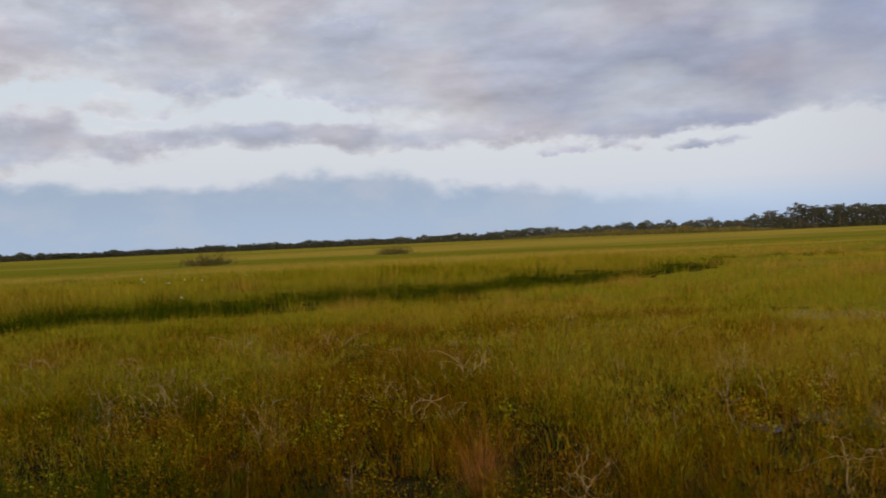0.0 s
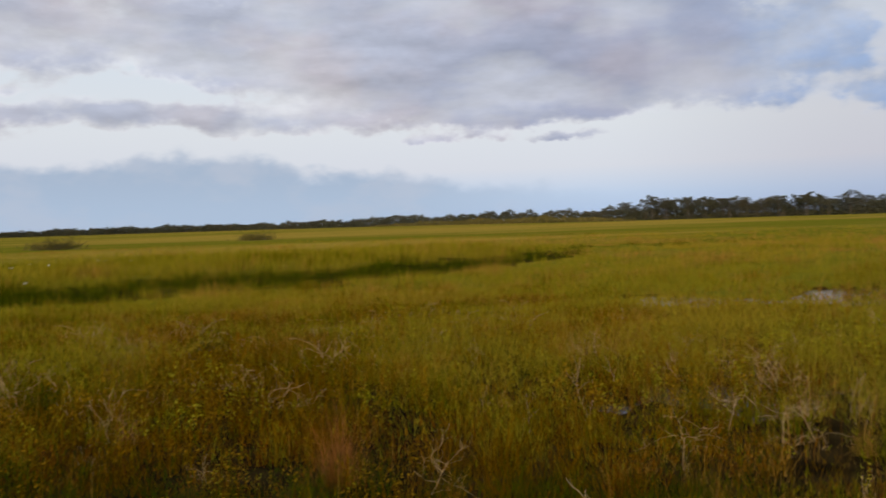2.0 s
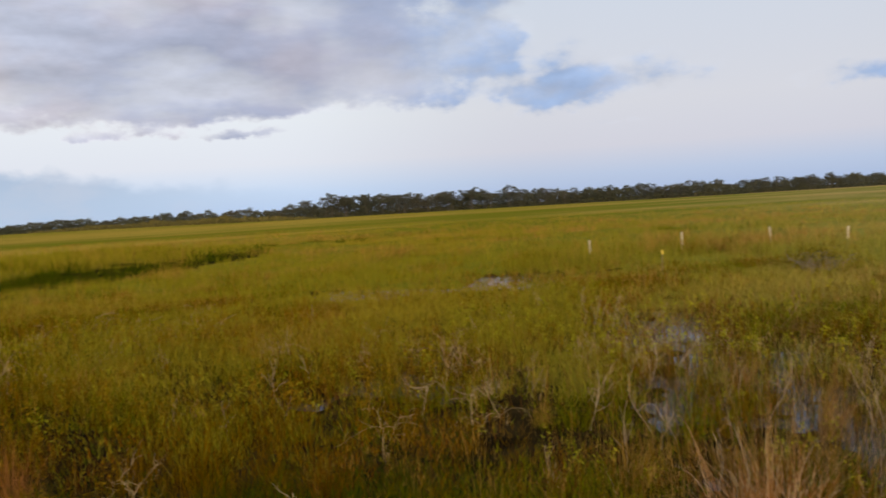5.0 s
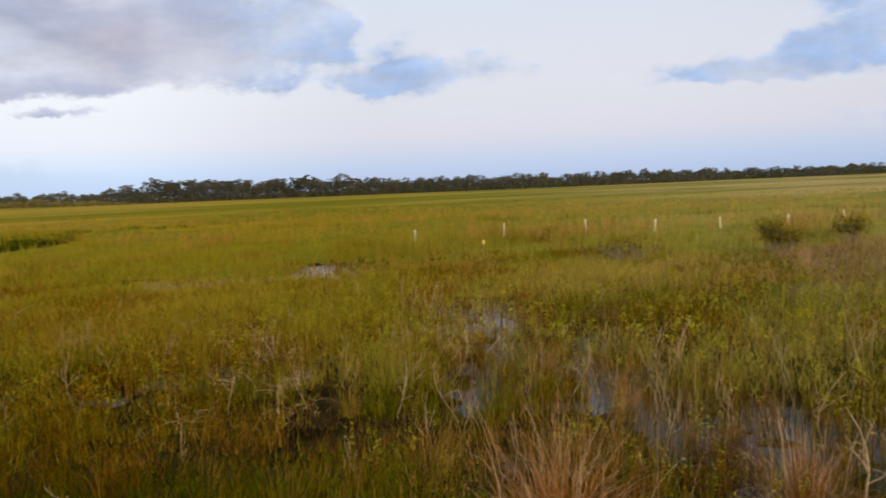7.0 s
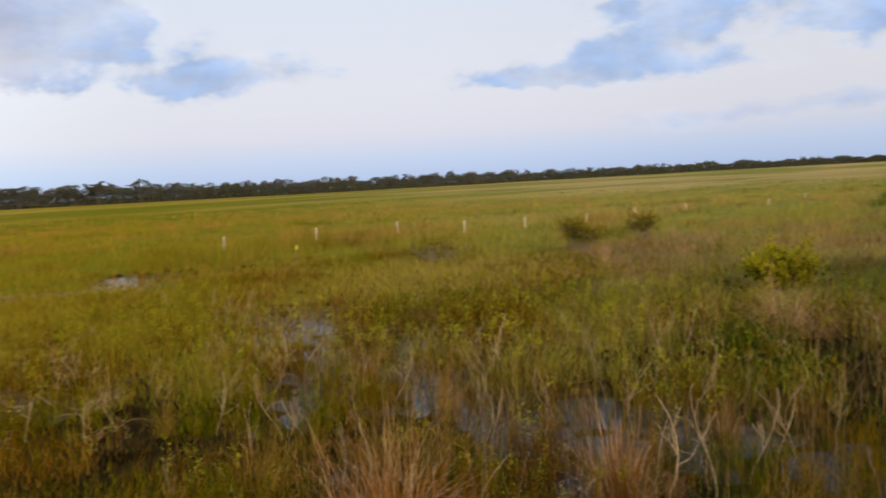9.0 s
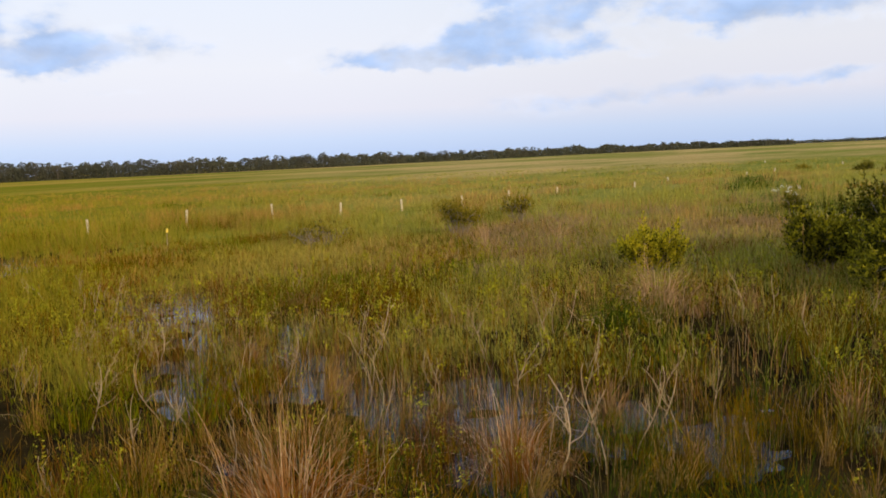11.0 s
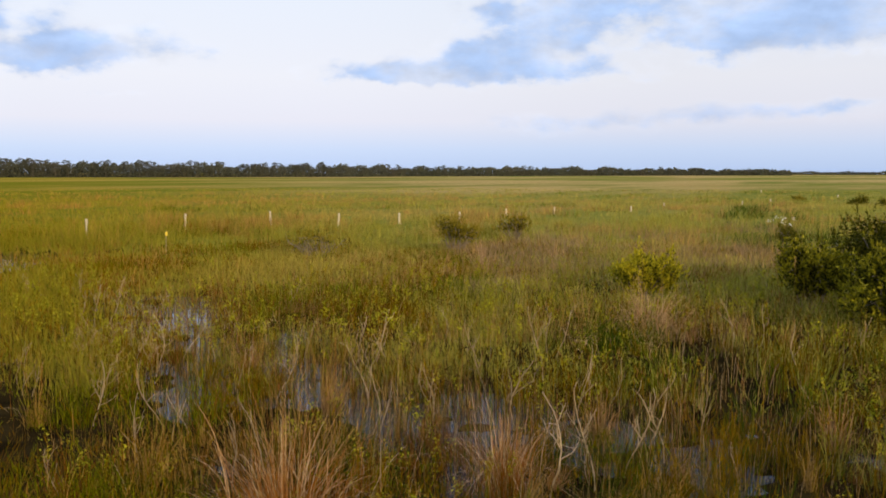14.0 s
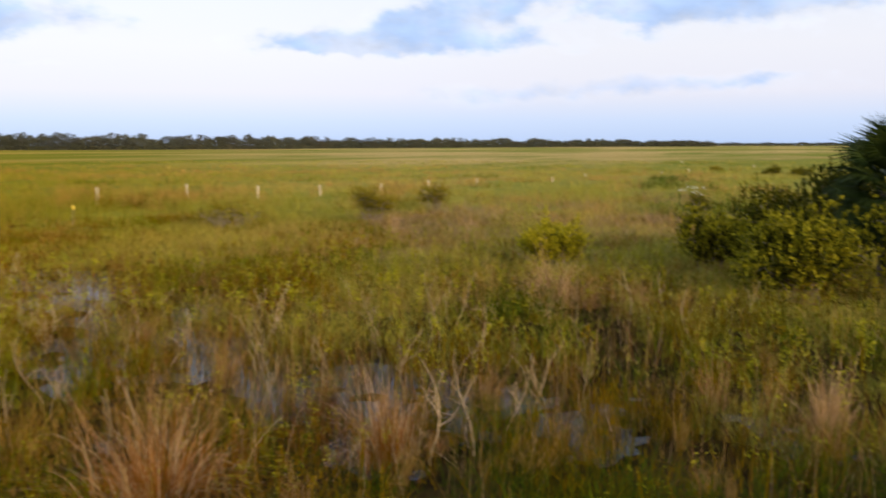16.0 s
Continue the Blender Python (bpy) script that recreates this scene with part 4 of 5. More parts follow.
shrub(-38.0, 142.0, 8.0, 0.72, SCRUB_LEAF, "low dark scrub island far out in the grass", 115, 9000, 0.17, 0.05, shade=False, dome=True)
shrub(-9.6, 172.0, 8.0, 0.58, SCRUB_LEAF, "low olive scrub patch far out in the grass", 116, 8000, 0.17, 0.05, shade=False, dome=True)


def blooming_shrub(x, y):
    """A saltbush with white tufts over its leaves."""
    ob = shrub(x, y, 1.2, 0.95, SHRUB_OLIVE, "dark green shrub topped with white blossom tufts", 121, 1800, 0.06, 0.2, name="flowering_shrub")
    gen = np.random.default_rng(122)
    at = []
    for i in range(10):
        c = np.array([gen.normal() * 0.42, gen.normal() * 0.42, gen.uniform(0.95, 1.4)])
        at.append(c + gen.normal(size=(7, 3)) * 0.04)
    child("blossom", joined("blossom", [leaf_arrays(np.concatenate(at), 0.06, aspect=0.7)], (PETAL,)), ob, "white feathery blossom")


blooming_shrub(37.6, 5.5)


def white_flowers():
    """White heads on thin stalks among the grass behind the slough."""
    gen = np.random.default_rng(131)
    stalk = np.array([[0, 0, -0.1], [0.02, 0, 0.5], [0.05, 0.02, 1.12]])
    stalk_me = joined("stalk", [tube_arrays(stalk, [0.01, 0.008, 0.006], 4)], (DEEP,))
    head_me = joined("flower_head", [leaf_arrays(np.array([[0.05, 0.02, 1.14]]) + gen.normal(size=(12, 3)) * 0.013, 0.055, aspect=0.8)], (PETAL,))
    first = None
    for x, y in ((-17.0, 54.0), (-16.6, 53.2), (-10.8, 36.0), (-17.4, 59.0), (-15.5, 56.0), (-14.0, 62.5), (-13.4, 62.0), (-8.0, 63.0), (-19.5, 57.0), (-11.5, 60.0), (-22.0, 64.0), (-50.0, 101.0)):
        m = pose(x, y, 0, 0, 0, gen.uniform(0, 360))
        if first is None:
            first = holder("white_flower", m, "white flower head on a thin green stalk in the grass", "flower", "white flowers")
            child("stalk", stalk_me, first)
            child("flower_head", head_me, first, "white petals")
        else:
            copy_thing(first, m)


white_flowers()

# ---------------------------------------------------------------- tussocks

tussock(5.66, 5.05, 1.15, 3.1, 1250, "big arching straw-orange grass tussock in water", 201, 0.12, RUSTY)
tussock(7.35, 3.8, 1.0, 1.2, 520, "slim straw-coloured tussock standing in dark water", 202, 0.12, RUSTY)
tussock(15.6, 4.8, 1.35, 1.9, 520, "tall straw tussock below the yellow-green bush", 203, 0.06, PALE_STRAW, blade=2.0)
tussock(5.0, 6.9, 0.75, 1.2, 420, "drooping brown-grey grass tussock among sedges", 204, 0.1, RUSSET)
tussock(9.3, 0.0, 1.05, 0.75, 420, "upright pinkish straw tussock near the thicket", 205, 0.06, PALE_STRAW, blade=1.2)
tussock(0.35, 9.9, 1.05, 0.95, 620, "upright reddish-brown grass tussock in the sedge", 206, 0.06, REDDISH)
tussock(22.9, 11.8, 1.15, 1.3, 260, "pale pinkish straw tuft beyond the sedge", 207, 0.05, PALE_STRAW, blade=3.0)
tussock(7.75, 4.15, 0.95, 1.9, 240, "thin bleached tussock bending over the water", 208, 0.06, PALE_STRAW, blade=1.2)
tussock(6.6, 9.6, 0.7, 0.7, 160, "pale dead grass tuft beside crooked twigs", 209, 0.1, TAN)
tussock(25.4, 10.6, 1.0, 1.5, 200, "pale pinkish straw tuft near the ragged shrub", 210, 0.05, PALE_STRAW, blade=3.0)

def small_tussocks():
    """Dry tufts scattered through the sedge."""
    gen = np.random.default_rng(231)
    kinds = [(STRAW, "small straw-pink grass tuft among the sedges", 0.62, 0.6), (TAN, "faded tan grass tuft among the sedges", 0.6, 0.8), (RUSSET, "rusty brown grass tuft among the sedges", 0.5, 0.55), (GREY, "bleached drooping grass tuft among the sedges", 0.5, 0.9), (TAN, "upright pinkish clump of dead stalks by water", 0.72, 0.4)]
    first = []
    for i, (mt, lab, tall, wide) in enumerate(kinds):
        ob = tussock(0, 0, tall, wide, 170 if i < 4 else 60, lab, 240 + i, 0.12, mt, segs=5, blade=1.5)
        first.append(tagged(ob, lab, "grass clump", "dry tufts in the sedge"))
    spots = []
    while len(spots) < 120:
        a, r = gen.uniform(-30, 90), math.sqrt(gen.uniform(6.0 ** 2, 25 ** 2))
        x, y = polar(a, r)
        if a < 28 and gen.random() < 0.55 or fbm(np.array([x]), np.array([y]), 4.0, 97)[0] < 0.45:
            continue
        spots.append((x, y))
    # upright dead clumps along the water
    while len(spots) < 140:
        x, y = polar(gen.uniform(36, 88), gen.uniform(7.5, 16))
        if fbm(np.array([x]), np.array([y]), 2.0, 99)[0] > 0.47:
            spots.append((x, y))
    for n, (x, y) in enumerate(spots):
        i = int(gen.choice([0, 1, 2, 3], p=[0.3, 0.22, 0.36, 0.12]))
        i = n if n < 4 else 4 if n >= 120 else i
        m = pose(x, y, -0.05, gen.normal() * 6, gen.normal() * 6, gen.uniform(0, 360)) @ Matrix.Scale(gen.uniform(0.65, 1.2), 4)
        if n < 4 or n == 120:
            first[i].matrix_world = m
        else:
            copy_thing(first[i], m)


small_tussocks()

# ---------------------------------------------------------------- dead saplings and brush

SAPLINGS = [dead_sapling(300 + i, t, f, lab) for i, (t, f, lab) in enumerate((
    (0.95, 2, "bleached bare sapling with crooked forks"), (0.85, 2, "thin pale dead stem with few twigs"), (1.05, 4, "pale dead sapling with spreading bare twigs"),
    (0.8, 3, "low forked dead branch bleached cream"), (1.0, 2, "slender crooked dead stem standing in water"), (0.75, 4, "twiggy bleached dead bush stem")))]
PLACES = [
    (10.6, 7.63), (9.84, 6.01), (8.28, 2.94), (8.98, 2.78), (10.75, 4.37), (15.32, 3.34), (7.66, 3.06), (15.5, 2.92), (8.27, 6.06), (9.73, 10.88), (9.9, 10.52),
    (9.55, 11.29), (7.28, 8.17), (11.04, 4.05), (11.7, 8.4), (7.5, 3.4), (11.3, 14.8), (6.9, 7.6), (11.5, 5.2), (13.7, 1.9), (11.3, 14.2), (6.9, 8.9), (12.5, 8.15),
    (13.0, 18.3), (11.3, 6.05), (8.5, 5.4), (9.6, 6.9), (9.3, 4.6), (10.4, 3.2), (10.8, 7.4), (8.9, 7.9), (10.2, 8.8), (12.9, 5.6),
]
gen = np.random.default_rng(311)
for n, (x, y) in enumerate(PLACES):
    m = pose(x, y, -0.02, gen.normal() * 5, gen.normal() * 5, gen.uniform(0, 360)) @ Matrix.Scale(gen.uniform(0.8, 1.08) * (1.3 if x > 13 else 1.0), 4)
    if n < len(SAPLINGS):
        SAPLINGS[n].matrix_world = m
    else:
        copy_thing(SAPLINGS[(n * 5 + 2) % 6], m)
for n in range(34):
    a, r = gen.uniform(14, 92), math.sqrt(gen.uniform(6.5 ** 2, 24 ** 2))
    x, y = polar(a, r)
    copy_thing(SAPLINGS[n % 6], pose(x, y, -0.05, gen.normal() * 6, gen.normal() * 6, gen.uniform(0, 360)) @ Matrix.Scale(gen.uniform(0.6, 0.95), 4))

for n in range(30):
    x, y = polar(gen.uniform(34, 88), gen.uniform(7.5, 16))
    copy_thing(SAPLINGS[n % 6], pose(x, y, -0.05, gen.normal() * 4, gen.normal() * 4, gen.uniform(0, 360)) @ Matrix.Diagonal((0.6, 0.6, gen.uniform(0.6, 1.0), 1)))

BRUSH = [tagged(new("dead_brush", brush_mesh(330 + i, 0.8, 0.75, 26)), lab, "dead brush", "dead brush") for i, lab in enumerate((
    "tangle of pale dead twigs over the sedge", "heap of bleached arching twigs in the sedge"))]
SPOTS = [(-2.1, 22.0), (-4.3, 21.6), (-5.6, 18.8), (2.1, 24.8), (6.9, 11.6), (3.3, 25.0), (-7.5, 21.0), (5.2, 22.0), (6.1, 10.2), (12.9, 8.0), (3.6, 27.0), (-6.2, 16.0), (8.6, 12.8), (27.5, 9.0), (29.0, 7.6), (31.2, 8.8), (30.3, 6.4), (33.0, 7.4), (26.2, 7.0), (32.4, 10.2), (24.6, 8.6), (35.2, 8.8), (28.2, 10.6), (-1.0, 16.2), (-3.2, 14.6), (0.6, 18.0), (-8.4, 17.4), (-3.1, 23.4), (-1.2, 20.6), (1.2, 22.6), (0.2, 24.6), (-5.4, 23.6), (4.4, 24.2), (6.2, 25.6), (2.8, 20.2), (-6.8, 18.6), (-9.6, 20.4), (-4.8, 15.4), (-0.4, 14.4)]
for n, (x, y) in enumerate(SPOTS):
    m = pose(x, y, -0.02, 0, 0, gen.uniform(0, 360)) @ Matrix.Scale(gen.uniform(1.0, 1.35) if y > 14 else gen.uniform(0.38, 0.5), 4)
    if n < 2:
        BRUSH[n].matrix_world = m
    else:
        copy_thing(BRUSH[n % 2], m)


def dead_shrub(seed, label):
    """A dead shrub: a short stem under a spray of thin curling twigs."""
    gen = np.random.default_rng(seed)
    ob = holder("dead_shrub", Matrix(), label, "dead shrub", "dead shrubs")
    stem, rad = shoot((0, 0, -0.12), (gen.normal() * 0.15, gen.normal() * 0.15, 1.0), gen.uniform(0.5, 0.7), 0.011, 5, 0.16, gen)
    rad = np.linspace(0.006, 0.0035, 6)
    trunk = child("stem", joined("stem", [tube_arrays(stem, rad, 6)], (BRUSHWOOD,)), ob)
    for b in range(7):
        i = int(gen.integers(2, 6))
        a = b * 2.4 + gen.normal() * 0.4
        out = np.array([math.cos(a), math.sin(a), gen.uniform(0.5, 1.9)])
        pts, r2 = shoot(stem[i], out / np.linalg.norm(out), gen.uniform(0.35, 0.6), 0.0017, 9, 0.34, gen)
        pts[:, 2] -= np.linspace(0, 1, len(pts)) ** 2 * 0.12
        pieces = [tube_arrays(pts, r2 + 0.0008, 4)]
        for g in range(4):
            j = int(gen.integers(2, 9))
            o = out * 0.6 + gen.normal(size=3) * 0.6
            p3, r3 = shoot(pts[j], o / np.linalg.norm(o), gen.uniform(0.1, 0.26), 0.0008, 5, 0.4, gen)
            pieces.append(tube_arrays(p3, r3 + 0.0007, 3))
        child("twig", joined("twig", pieces, (BRUSHWOOD,)), trunk)
    return ob


SKELETONS = [dead_shrub(350 + i, lab) for i, lab in enumerate((
    "bare dead shrub with pale curling twigs", "leafless shrub skeleton of thin tan twigs", "dead shrub with a spray of pinkish twigs"))]
DEAD = [
    (1.2, 9.3, 1.15), (4.3, 9.5, 1.1), (5.8, 9.9, 1.1), (7.9, 10.0, 0.95), (8.0, 13.9, 1.0), (6.6, 14.6, 0.9), (13.2, 15.8, 1.0), (7.3, 14.4, 0.9), (5.2, 16.4, 0.9), (-2.6, 12.4, 1.0),
    (-1.2, 10.2, 0.6), (-2.6, 11.0, 0.6), (2.6, 12.8, 0.7), (9.5, 11.8, 0.9), (11.6, 10.2, 0.85), (-5.2, 13.6, 0.9), (-1.9, 15.6, 0.8), (3.2, 17.4, 0.8), (0.2, 20.0, 0.9), (-3.4, 20.4, 1.0), (10.6, 16.6, 0.8), (12.4, 6.9, 0.75), (13.6, 4.2, 0.8), (16.0, 7.6, 0.8),
]
scatter_gen = np.random.default_rng(361)
for n in range(16):
    DEAD.append((*polar(scatter_gen.uniform(16, 74), scatter_gen.uniform(12, 19)), scatter_gen.uniform(0.75, 1.05)))
for n, (x, y, k) in enumerate(DEAD):
    m = pose(x, y, -0.02, gen.normal() * 5, gen.normal() * 5, gen.uniform(0, 360)) @ Matrix.Scale(k, 4)
    if n < 3:
        SKELETONS[n].matrix_world = m
    else:
        copy_thing(SKELETONS[n % 3], m)


def build_forbs():
    """Leafy yellow-green herbs between the sedges."""
    gen = np.random.default_rng(341)
    n = 5200
    a, r = np.radians(gen.uniform(-34, 98, n)), np.sqrt(gen.uniform(4.5 ** 2, 25 ** 2, n))
    x, y = np.sin(a) * r, np.cos(a) * r
    keep = (fbm(x, y, 2.4, 81) > 0.46) & (wetness(x, y) < 0.5)
    x, y = x[keep], y[keep]
    pieces = []
    for px, py in zip(x, y):
        h = gen.uniform(0.4, 0.85)
        tip = np.array([gen.normal() * 0.07, gen.normal() * 0.07, h])
        pieces.append(tube_arrays(np.array([[px, py, -0.05], [px + tip[0] * 0.4, py + tip[1] * 0.4, h * 0.6], [px + tip[0], py + tip[1], h]]), [0.005, 0.004, 0.002], 3, 1))
        west = px < py * 0.55
        k = gen.integers(14, 30) if west else gen.integers(9, 22)
        s = gen.uniform(0.5 if west else 0.74, 1.04, k)
        at = np.array([px, py, 0]) + tip * s[:, None]
        w = np.stack([*gen.normal(size=(2, k)), gen.uniform(-0.1, 1.3, k)], 1)
        at = at + gen.normal(size=(k, 3)) * (0.05 if west else 0.03)
        gold = west and gen.random() < 0.75 or gen.random() < 0.12
        pieces.append(leaf_arrays(at, gen.uniform(0.025, 0.065) * min(1.0, math.hypot(px, py) / 13), w, mats=np.full(k, 2 if gold else 0)))
    tagged(new("leafy_herbs", joined("leafy_herbs", pieces, (FORB, OLIVE, FORB_GOLD))), "yellow-green leafy herbs scattered through the sedge", "herbs", kind="stuff")


build_forbs()

# ---------------------------------------------------------------- posts across the marsh


def posts():
    """Cream posts in a line, each with a bevelled cap."""
    gen = np.random.default_rng(401)
    pole = joined("pole", [tube_arrays(np.array([[0, 0, -0.4], [0, 0, 0.3], [0.004, 0, 0.8], [0.004, 0, 1.0]]), [0.054, 0.053, 0.052, 0.052], 12)], (POST,))
    cap = joined("cap", [tube_arrays(np.array([[0.004, 0, 0.995], [0.004, 0, 1.02], [0.004, 0, 1.05]]), [0.057, 0.056, 0.034], 12)], (POST,))
    first = None
    for x, y in ((25.3, 31.8), (30.8, 31.7), (35.2, 30.1), (37.7, 27.7), (39.8, 25.2), (42.5, 23.0), (47.7, 22.6), (51.1, 21.0), (55.7, 17.5), (63.5, 17.4), (71.0, 13.3), (79.0, 12.5), (97.4, 8.9), (119.8, 19.9)):
        m = pose(x, y, 0.02 if x < 36 else -0.12, gen.normal() * 2.0, gen.normal() * 2.0, gen.uniform(0, 360))
        if first is None:
            first = holder("marker_post", m, "weathered cream round post standing in marsh grass", "post", "posts in a line")
            child("pole", pole, first)
            child("cap", cap, first, "chamfered cream cap")
        else:
            copy_thing(first, m)


posts()


def yellow_marker(x, y):
    ob = holder("marker_flag", pose(x, y, 0, 0, 3, 20), "small yellow marker on a thin stake", "marker")
    child("stake", joined("stake", [tube_arrays(np.array([[0, 0, -0.3], [0, 0, 0.5], [0, 0, 0.98]]), [0.012, 0.012, 0.01], 6)], (DEADWOOD,)), ob, "thin wooden stake")
    bm = bmesh.new()
    bmesh.ops.create_cube(bm, size=1, matrix=Matrix.LocRotScale((0, -0.012, 0.9), None, (0.16, 0.012, 0.14)))
    bmesh.ops.bevel(bm, geom=bm.edges[:], offset=0.004, segments=1, affect="EDGES")
    me = bpy.data.meshes.new("plate")
    bm.to_mesh(me)
    me.materials.append(YELLOW)
    child("plate", me, ob, "yellow plate")


yellow_marker(22.2, 23.9)


def reed_stalks():
    """Tall bare stalks in front of the thicket."""
    gen = np.random.default_rng(421)
    first = None
    for x, y in ((18.2, 2.9), (18.0, 2.75)):
        m = pose(x, y, -0.1, gen.normal() * 3, gen.normal() * 3, gen.uniform(0, 360)) @ Matrix.Scale(gen.uniform(0.85, 1.0), 4)
        if first is None:
            pts, rad = shoot((0, 0, 0), (0.05, 0, 1), 1.75, 0.004, 8, 0.06, gen)
            first = holder("reed_stalk", m, "tall bare tan stalk before the dark thicket", "reed", "tall stalks at the thicket")
            child("stem", joined("stem", [tube_arrays(pts, rad + 0.0015, 5)], (TAN,)), first)
            tip = pts[-1] + gen.normal(size=(16, 3)) * np.array([0.008, 0.008, 0.05])
            spike = tube_arrays(pts[-1] + np.array([[0, 0, -0.12], [0, 0, 0.0], [0, 0, 0.14]]), [0.006, 0.009, 0.003], 5)
            child("seed_head", joined("seed_head", [spike, leaf_arrays(tip, 0.05, aspect=0.3)], (TAN,)), first, "withered tan seed head")
        else:
            copy_thing(first, m)


reed_stalks()

# ---------------------------------------------------------------- cabbage palm


def fan_leaf_mesh(seed):
    """A fan leaf: leaflets round the end of a stalk that points along x."""
    gen = np.random.default_rng(seed)
    stalk = np.array([[0, 0, 0], [0.3, 0, 0.05], [0.62, 0, 0.06]])
    pieces = []
    n = 30
    for i, a in enumerate(np.linspace(-2.1, 2.1, n)):
        l = 0.72 * (0.75 + 0.25 * math.cos(a)) * gen.uniform(0.9, 1.08)
        d = np.array([math.cos(a), math.sin(a), 0.0])
        s = np.array([-math.sin(a), math.cos(a), 0.0])
        c = stalk[-1]
        mid, tip = c + d * l * 0.5 + np.array([0, 0, 0.05]), c + d * l + np.array([0, 0, -0.12 - 0.12 * gen.random()])
        v = np.array([c, mid - s * 0.026, tip, mid + s * 0.026, mid - np.array([0, 0, 0.018])])
        pieces.append((v, np.array([0, 1, 4, 1, 2, 4, 0, 4, 3, 4, 2, 3]), np.array([0, 3, 6, 9]), np.zeros(4, int)))
    return joined("frond", [tube_arrays(stalk, [0.018, 0.013, 0.009], 4)], (PALM_LEAF,)), joined("fan", pieces, (PALM_LEAF,))


def palm(x, y, trunk_h):
    ob = holder("cabbage_palm", pose(x, y, -0.05), "dark green cabbage palm with stiff fan leaves", "palm tree")
    gen = np.random.default_rng(501)
    zs = np.linspace(-0.1, trunk_h, 14)
    pts = np.stack([np.sin(zs * 0.6) * 0.05, np.zeros(14), zs], 1)
    pieces = [tube_arrays(pts, 0.14 + 0.012 * np.cos(np.arange(14) * np.pi), 10)]
    for i in range(26):
        a, z = i * 2.4, trunk_h * (0.3 + 0.7 * i / 26)
        foot = np.array([math.cos(a) * 0.12, math.sin(a) * 0.12, z])
        pieces.append(tube_arrays(np.array([foot, foot + np.array([math.cos(a) * 0.12, math.sin(a) * 0.12, 0.22])]), [0.035, 0.012], 4))
    child("trunk", joined("trunk", pieces, (PALM_BARK,)), ob, "rough grey-brown trunk with old leaf bases")
    kinds = [fan_leaf_mesh(510), fan_leaf_mesh(511), fan_leaf_mesh(512)]
    for i in range(46):
        a, up = i * 137.5, 82 - 130 * (i / 45) ** 0.9
        f = child("frond", kinds[i % 3][0], ob)
        child("fan", kinds[i % 3][1], f)
        f.matrix_basis = pose(0, 0, trunk_h + 0.25 - 0.5 * i / 45) @ pose(0, 0, 0, 0, 0, a) @ pose(0, 0, 0, 0, -up, 0) @ pose(0, 0, 0, gen.normal() * 18, 0, 0) @ Matrix.Scale(gen.uniform(0.9, 1.1), 4)


palm(19.5, -0.8, 2.15)

# ---------------------------------------------------------------- the tree line


def line_of_trees(a):
    """Distance of the tree line in the direction a."""
    return float(np.interp(a, [-45, -5, 4, 10, 18, 22, 45, 55, 64, 74, 82], [1150, 1050, 830, 660, 520, 455, 450, 520, 700, 1000, 1350]))


def tree_height(a):
    return float(np.interp(a, [-45, -20, 0, 8, 16, 20, 22, 34, 44, 55, 70, 82], [7.2, 7.4, 7.4, 9.0, 7.4, 8.2, 9.3, 7.9, 7.0, 7.3, 7.9, 8.4]))


def tree_meshes(seed, tall, kind):
    """Trunk with limbs, and a crown of rounded leaf clumps with gaps. kind: pine or cypress."""
    gen = np.random.default_rng(seed)
    zs = np.linspace(-0.3, tall * 0.93, 9)
    pts = np.stack([np.cumsum(gen.normal(size=9)) * 0.08, np.cumsum(gen.normal(size=9)) * 0.08, zs], 1)
    wood = [tube_arrays(pts, np.linspace(0.19, 0.04, 9), 6)]
    at, low = [], 0.58 if kind == "pine" else 0.38
    for i in range(15):
        f = low + (0.96 - low) * (i + gen.random()) / 15
        a = i * 2.4 + gen.normal() * 0.5
        wide = math.sin(math.pi * min(1.0, 0.25 + 0.62 * (f - low) / (1 - low)))
        reach = tall * (0.34 if kind == "pine" else 0.27) * gen.uniform(0.55, 1.1) * wide
        foot = np.array([np.interp(f * tall, zs, pts[:, 0]), np.interp(f * tall, zs, pts[:, 1]), f * tall])
        tip = foot + np.array([math.cos(a) * reach, math.sin(a) * reach, reach * gen.uniform(0.05, 0.45)])
        wood.append(tube_arrays(np.array([foot, (foot + tip) / 2 + np.array([0, 0, 0.1]), tip]), [0.06, 0.04, 0.02], 4))
        # a flat-bottomed clump of twig ends
        n = 70
        shell = gen.normal(size=(n, 3))
        shell /= np.linalg.norm(shell, axis=1)[:, None]
        shell[:, 2] = np.abs(shell[:, 2]) * 0.8 - 0.2
        size = np.array([1.0, 1.0, 0.62 if kind == "pine" else 0.85]) * tall * gen.uniform(0.09, 0.145)
        at.append(tip + shell * size * gen.uniform(0.55, 1.0, (n, 1)))
        at.append(foot + (tip - foot) * gen.uniform(0.3, 0.9, (14, 1)) + gen.normal(size=(14, 3)) * size * 0.3)
    at = np.concatenate(at)
    return joined("trunk", wood, (TREE_BARK,)), joined("crown", [leaf_arrays(at, gen.uniform(0.22, 0.46, len(at)), aspect=0.85)], (TREE_LEAF,))


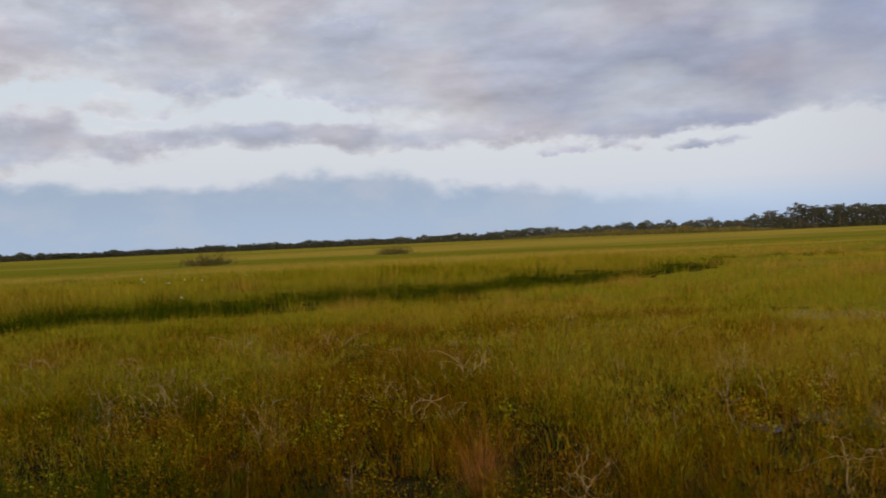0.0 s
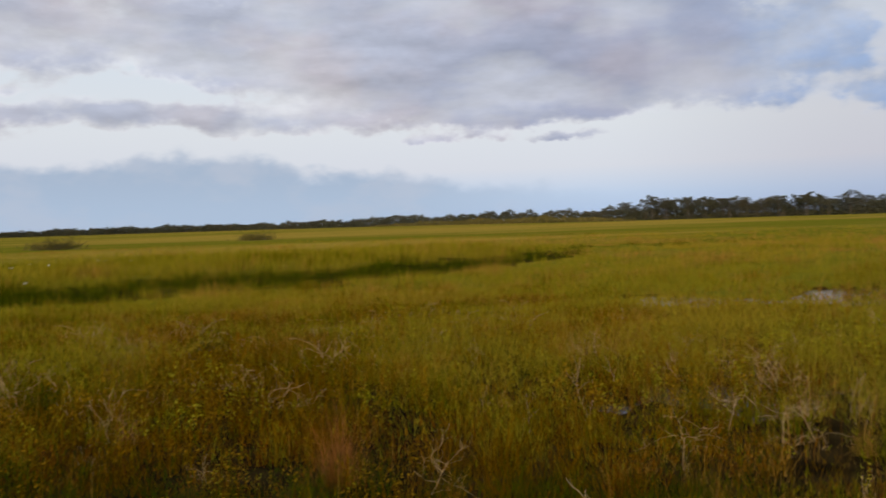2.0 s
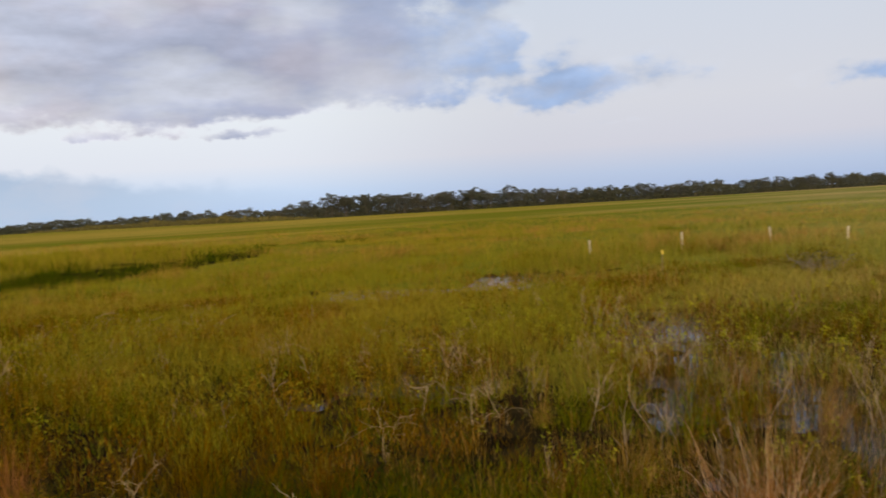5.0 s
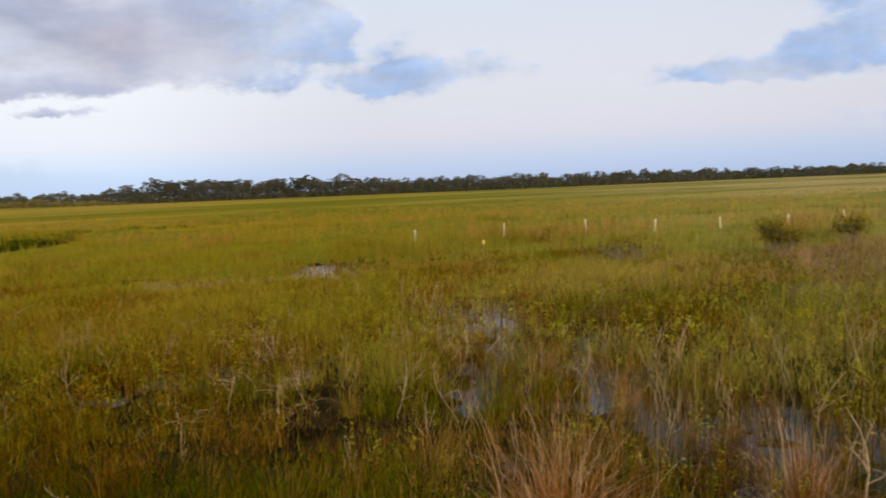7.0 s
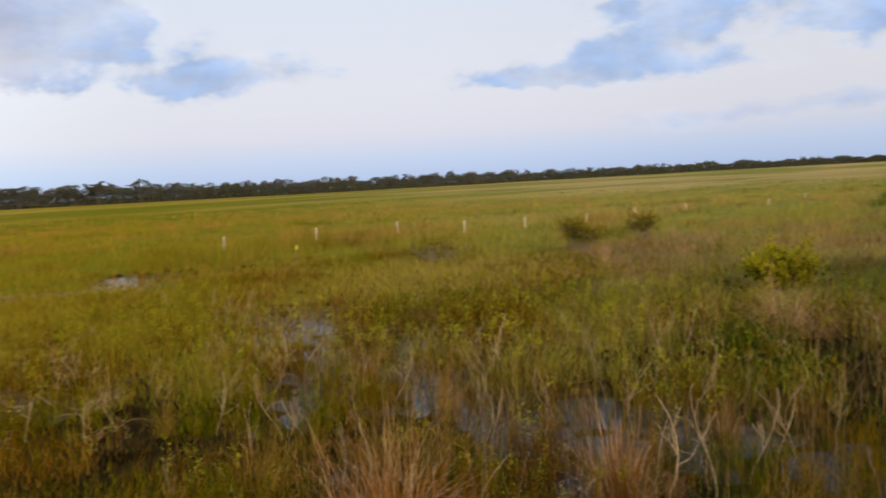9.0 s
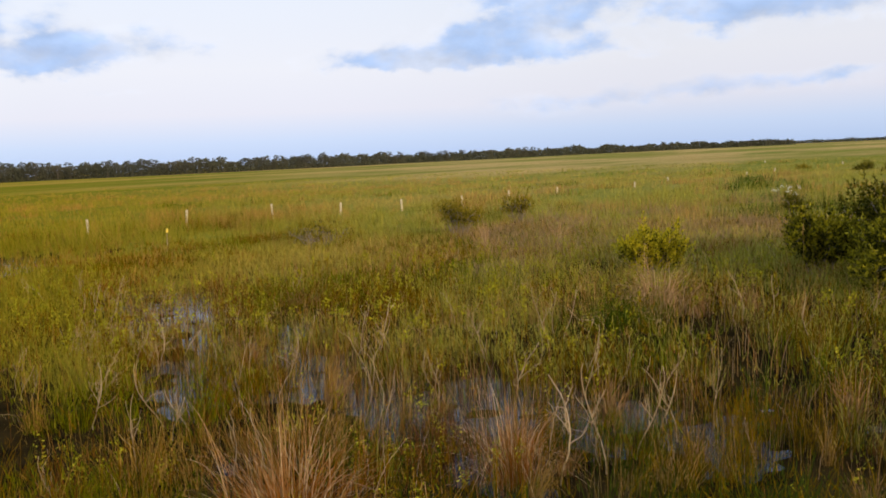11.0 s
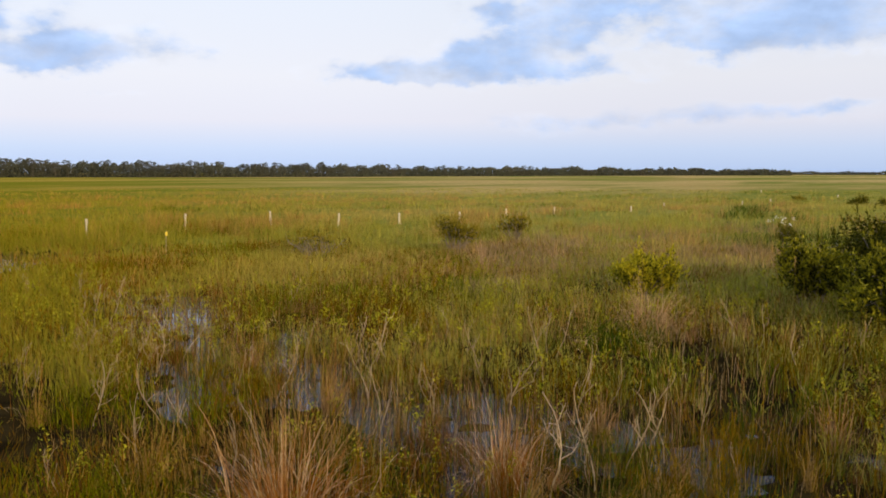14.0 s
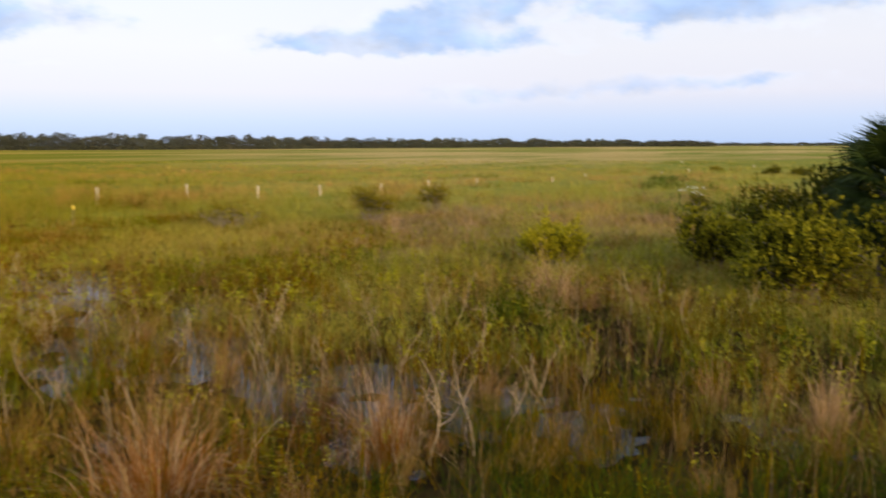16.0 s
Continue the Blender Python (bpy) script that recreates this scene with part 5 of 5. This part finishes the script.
def build_trees():
    gen = np.random.default_rng(601)
    first = []
    for i in range(8):
        kind = "pine" if i < 4 else "cypress"
        trunk, crown = tree_meshes(610 + i, 9.0 + (i % 4) * 0.5 - (1.0 if kind == "cypress" else 0), kind)
        lab = "flat-topped dark pine with a bare grey trunk in the tree line" if kind == "pine" else "dwarf cypress with a pale trunk in the far tree line"
        first.append((kind, trunk, crown, lab))
    made = {}

    def plant(i, x, y, s):
        kind, trunk, crown, lab = first[i]
        m = pose(x, y, 0.3, 0, 0, gen.uniform(0, 360)) @ Matrix.Diagonal((s * gen.uniform(0.85, 1.2), s * gen.uniform(0.85, 1.2), s, 1))
        if i in made:
            copy_thing(made[i], m)
        else:
            made[i] = holder("pine_tree" if kind == "pine" else "cypress_tree", m, lab, "tree", "trees of the tree line")
            child("trunk", trunk, made[i])
            child("crown", crown, made[i])

    # the near wood: ragged tall pines, then even cypress
    for a in np.concatenate([np.linspace(20.2, 34, 62), np.linspace(34, 62, 120)]):
        a = a + gen.normal() * 0.12
        pine = gen.random() < (0.75 if a < 35 else 0.2)
        x, y = polar(a, line_of_trees(a) + gen.uniform(0, 26))
        plant(int(gen.integers(0, 4) if pine else gen.integers(4, 8)), x, y, tree_height(a) / 8.8 * gen.uniform(0.75 if a < 35 else 0.85, 1.1 if a < 35 else 1.0))
    # scattered crowns along the farther wood
    for n in range(62):
        a = gen.uniform(-33, 20)
        x, y = polar(a, line_of_trees(a) + gen.uniform(-10, 30))
        plant(int(gen.integers(4, 8)), x, y, tree_height(a) / 8.8 * gen.uniform(0.7, 1.15))
    for n in range(44):
        a = gen.uniform(62, 82)
        x, y = polar(a, line_of_trees(a) + gen.uniform(-5, 40))
        plant(int(gen.integers(4, 8)), x, y, tree_height(a) / 8.8 * gen.uniform(0.8, 1.15))
    for a, s in ((22.1, 1.12), (23.0, 1.0), (24.3, 1.08), (25.4, 1.0), (26.8, 1.02), (29.6, 1.05), (31.2, 1.06), (33.6, 1.02)):
        x, y = polar(a, line_of_trees(a) - 4)
        plant(int(gen.integers(0, 4)), x, y, s)


build_trees()


def build_far_woods():
    """The undergrowth and the massed crowns behind the single trees, out to the last woods."""
    gen = np.random.default_rng(641)
    at, size, mats = [], [], []
    for a in np.linspace(-42, 82.3, 5200):
        d, h = line_of_trees(a), tree_height(a)
        n = 40 if 18 < a < 40 else 32
        top = h * (0.90 if a > 20 else 0.95) * (0.55 + 0.55 * vnoise(np.array([a * 1.6]), np.array([0.0]), 1.0, 91)[0] + 0.35 * vnoise(np.array([a * 5.0]), np.array([9.0]), 1.0, 94)[0])
        aa = a + gen.normal(size=n) * 0.06
        dd = d + gen.uniform(2, 45, n)
        z = top * gen.uniform(0, 1, n) ** (1.0 + 0.6 * (np.arange(n) % 2))
        at.append(np.stack([np.sin(np.radians(aa)) * dd, np.cos(np.radians(aa)) * dd, z], 1))
        size.append(np.full(n, 0.95 * (d / 450) ** 0.85))
        mats.append(np.zeros(n, int))
    for a in np.linspace(80, 110, 1400):
        n, d = 12, 2300
        aa = a + gen.normal(size=n) * 0.05
        dd = d + gen.uniform(0, 80, n)
        top = 8 * (0.7 + 0.5 * vnoise(np.array([a * 2.0]), np.array([0.0]), 1.0, 92)[0])
        at.append(np.stack([np.sin(np.radians(aa)) * dd, np.cos(np.radians(aa)) * dd, top * gen.uniform(0, 1, n)], 1))
        size.append(np.full(n, 3.4))
        mats.append(np.zeros(n, int))
    # lighter scrub in front of the wood
    for a in np.linspace(4, 21, 900):
        n = 6
        d = line_of_trees(a) - 60
        top = 4.6 * max(0.0, math.sin((a - 4) / 17 * math.pi)) ** 0.7 * (0.6 + 0.6 * vnoise(np.array([a * 1.5]), np.array([0.0]), 1.0, 93)[0])
        aa = a + gen.normal(size=n) * 0.06
        dd = d + gen.uniform(0, 40, n)
        at.append(np.stack([np.sin(np.radians(aa)) * dd, np.cos(np.radians(aa)) * dd, top * gen.uniform(0, 1, n)], 1))
        size.append(np.full(n, 1.5))
        mats.append(np.ones(n, int))
    at, size, mats = np.concatenate(at), np.concatenate(size), np.concatenate(mats)
    me = joined("far_woods", [leaf_arrays(at, size * gen.uniform(0.6, 1.2, len(at)), aspect=0.8, mats=mats)], (TREE_LEAF, SCRUB_LEAF))
    tagged(new("far_woods", me), "dark green far woods closing the prairie's edge", "woods", kind="stuff")


build_far_woods()
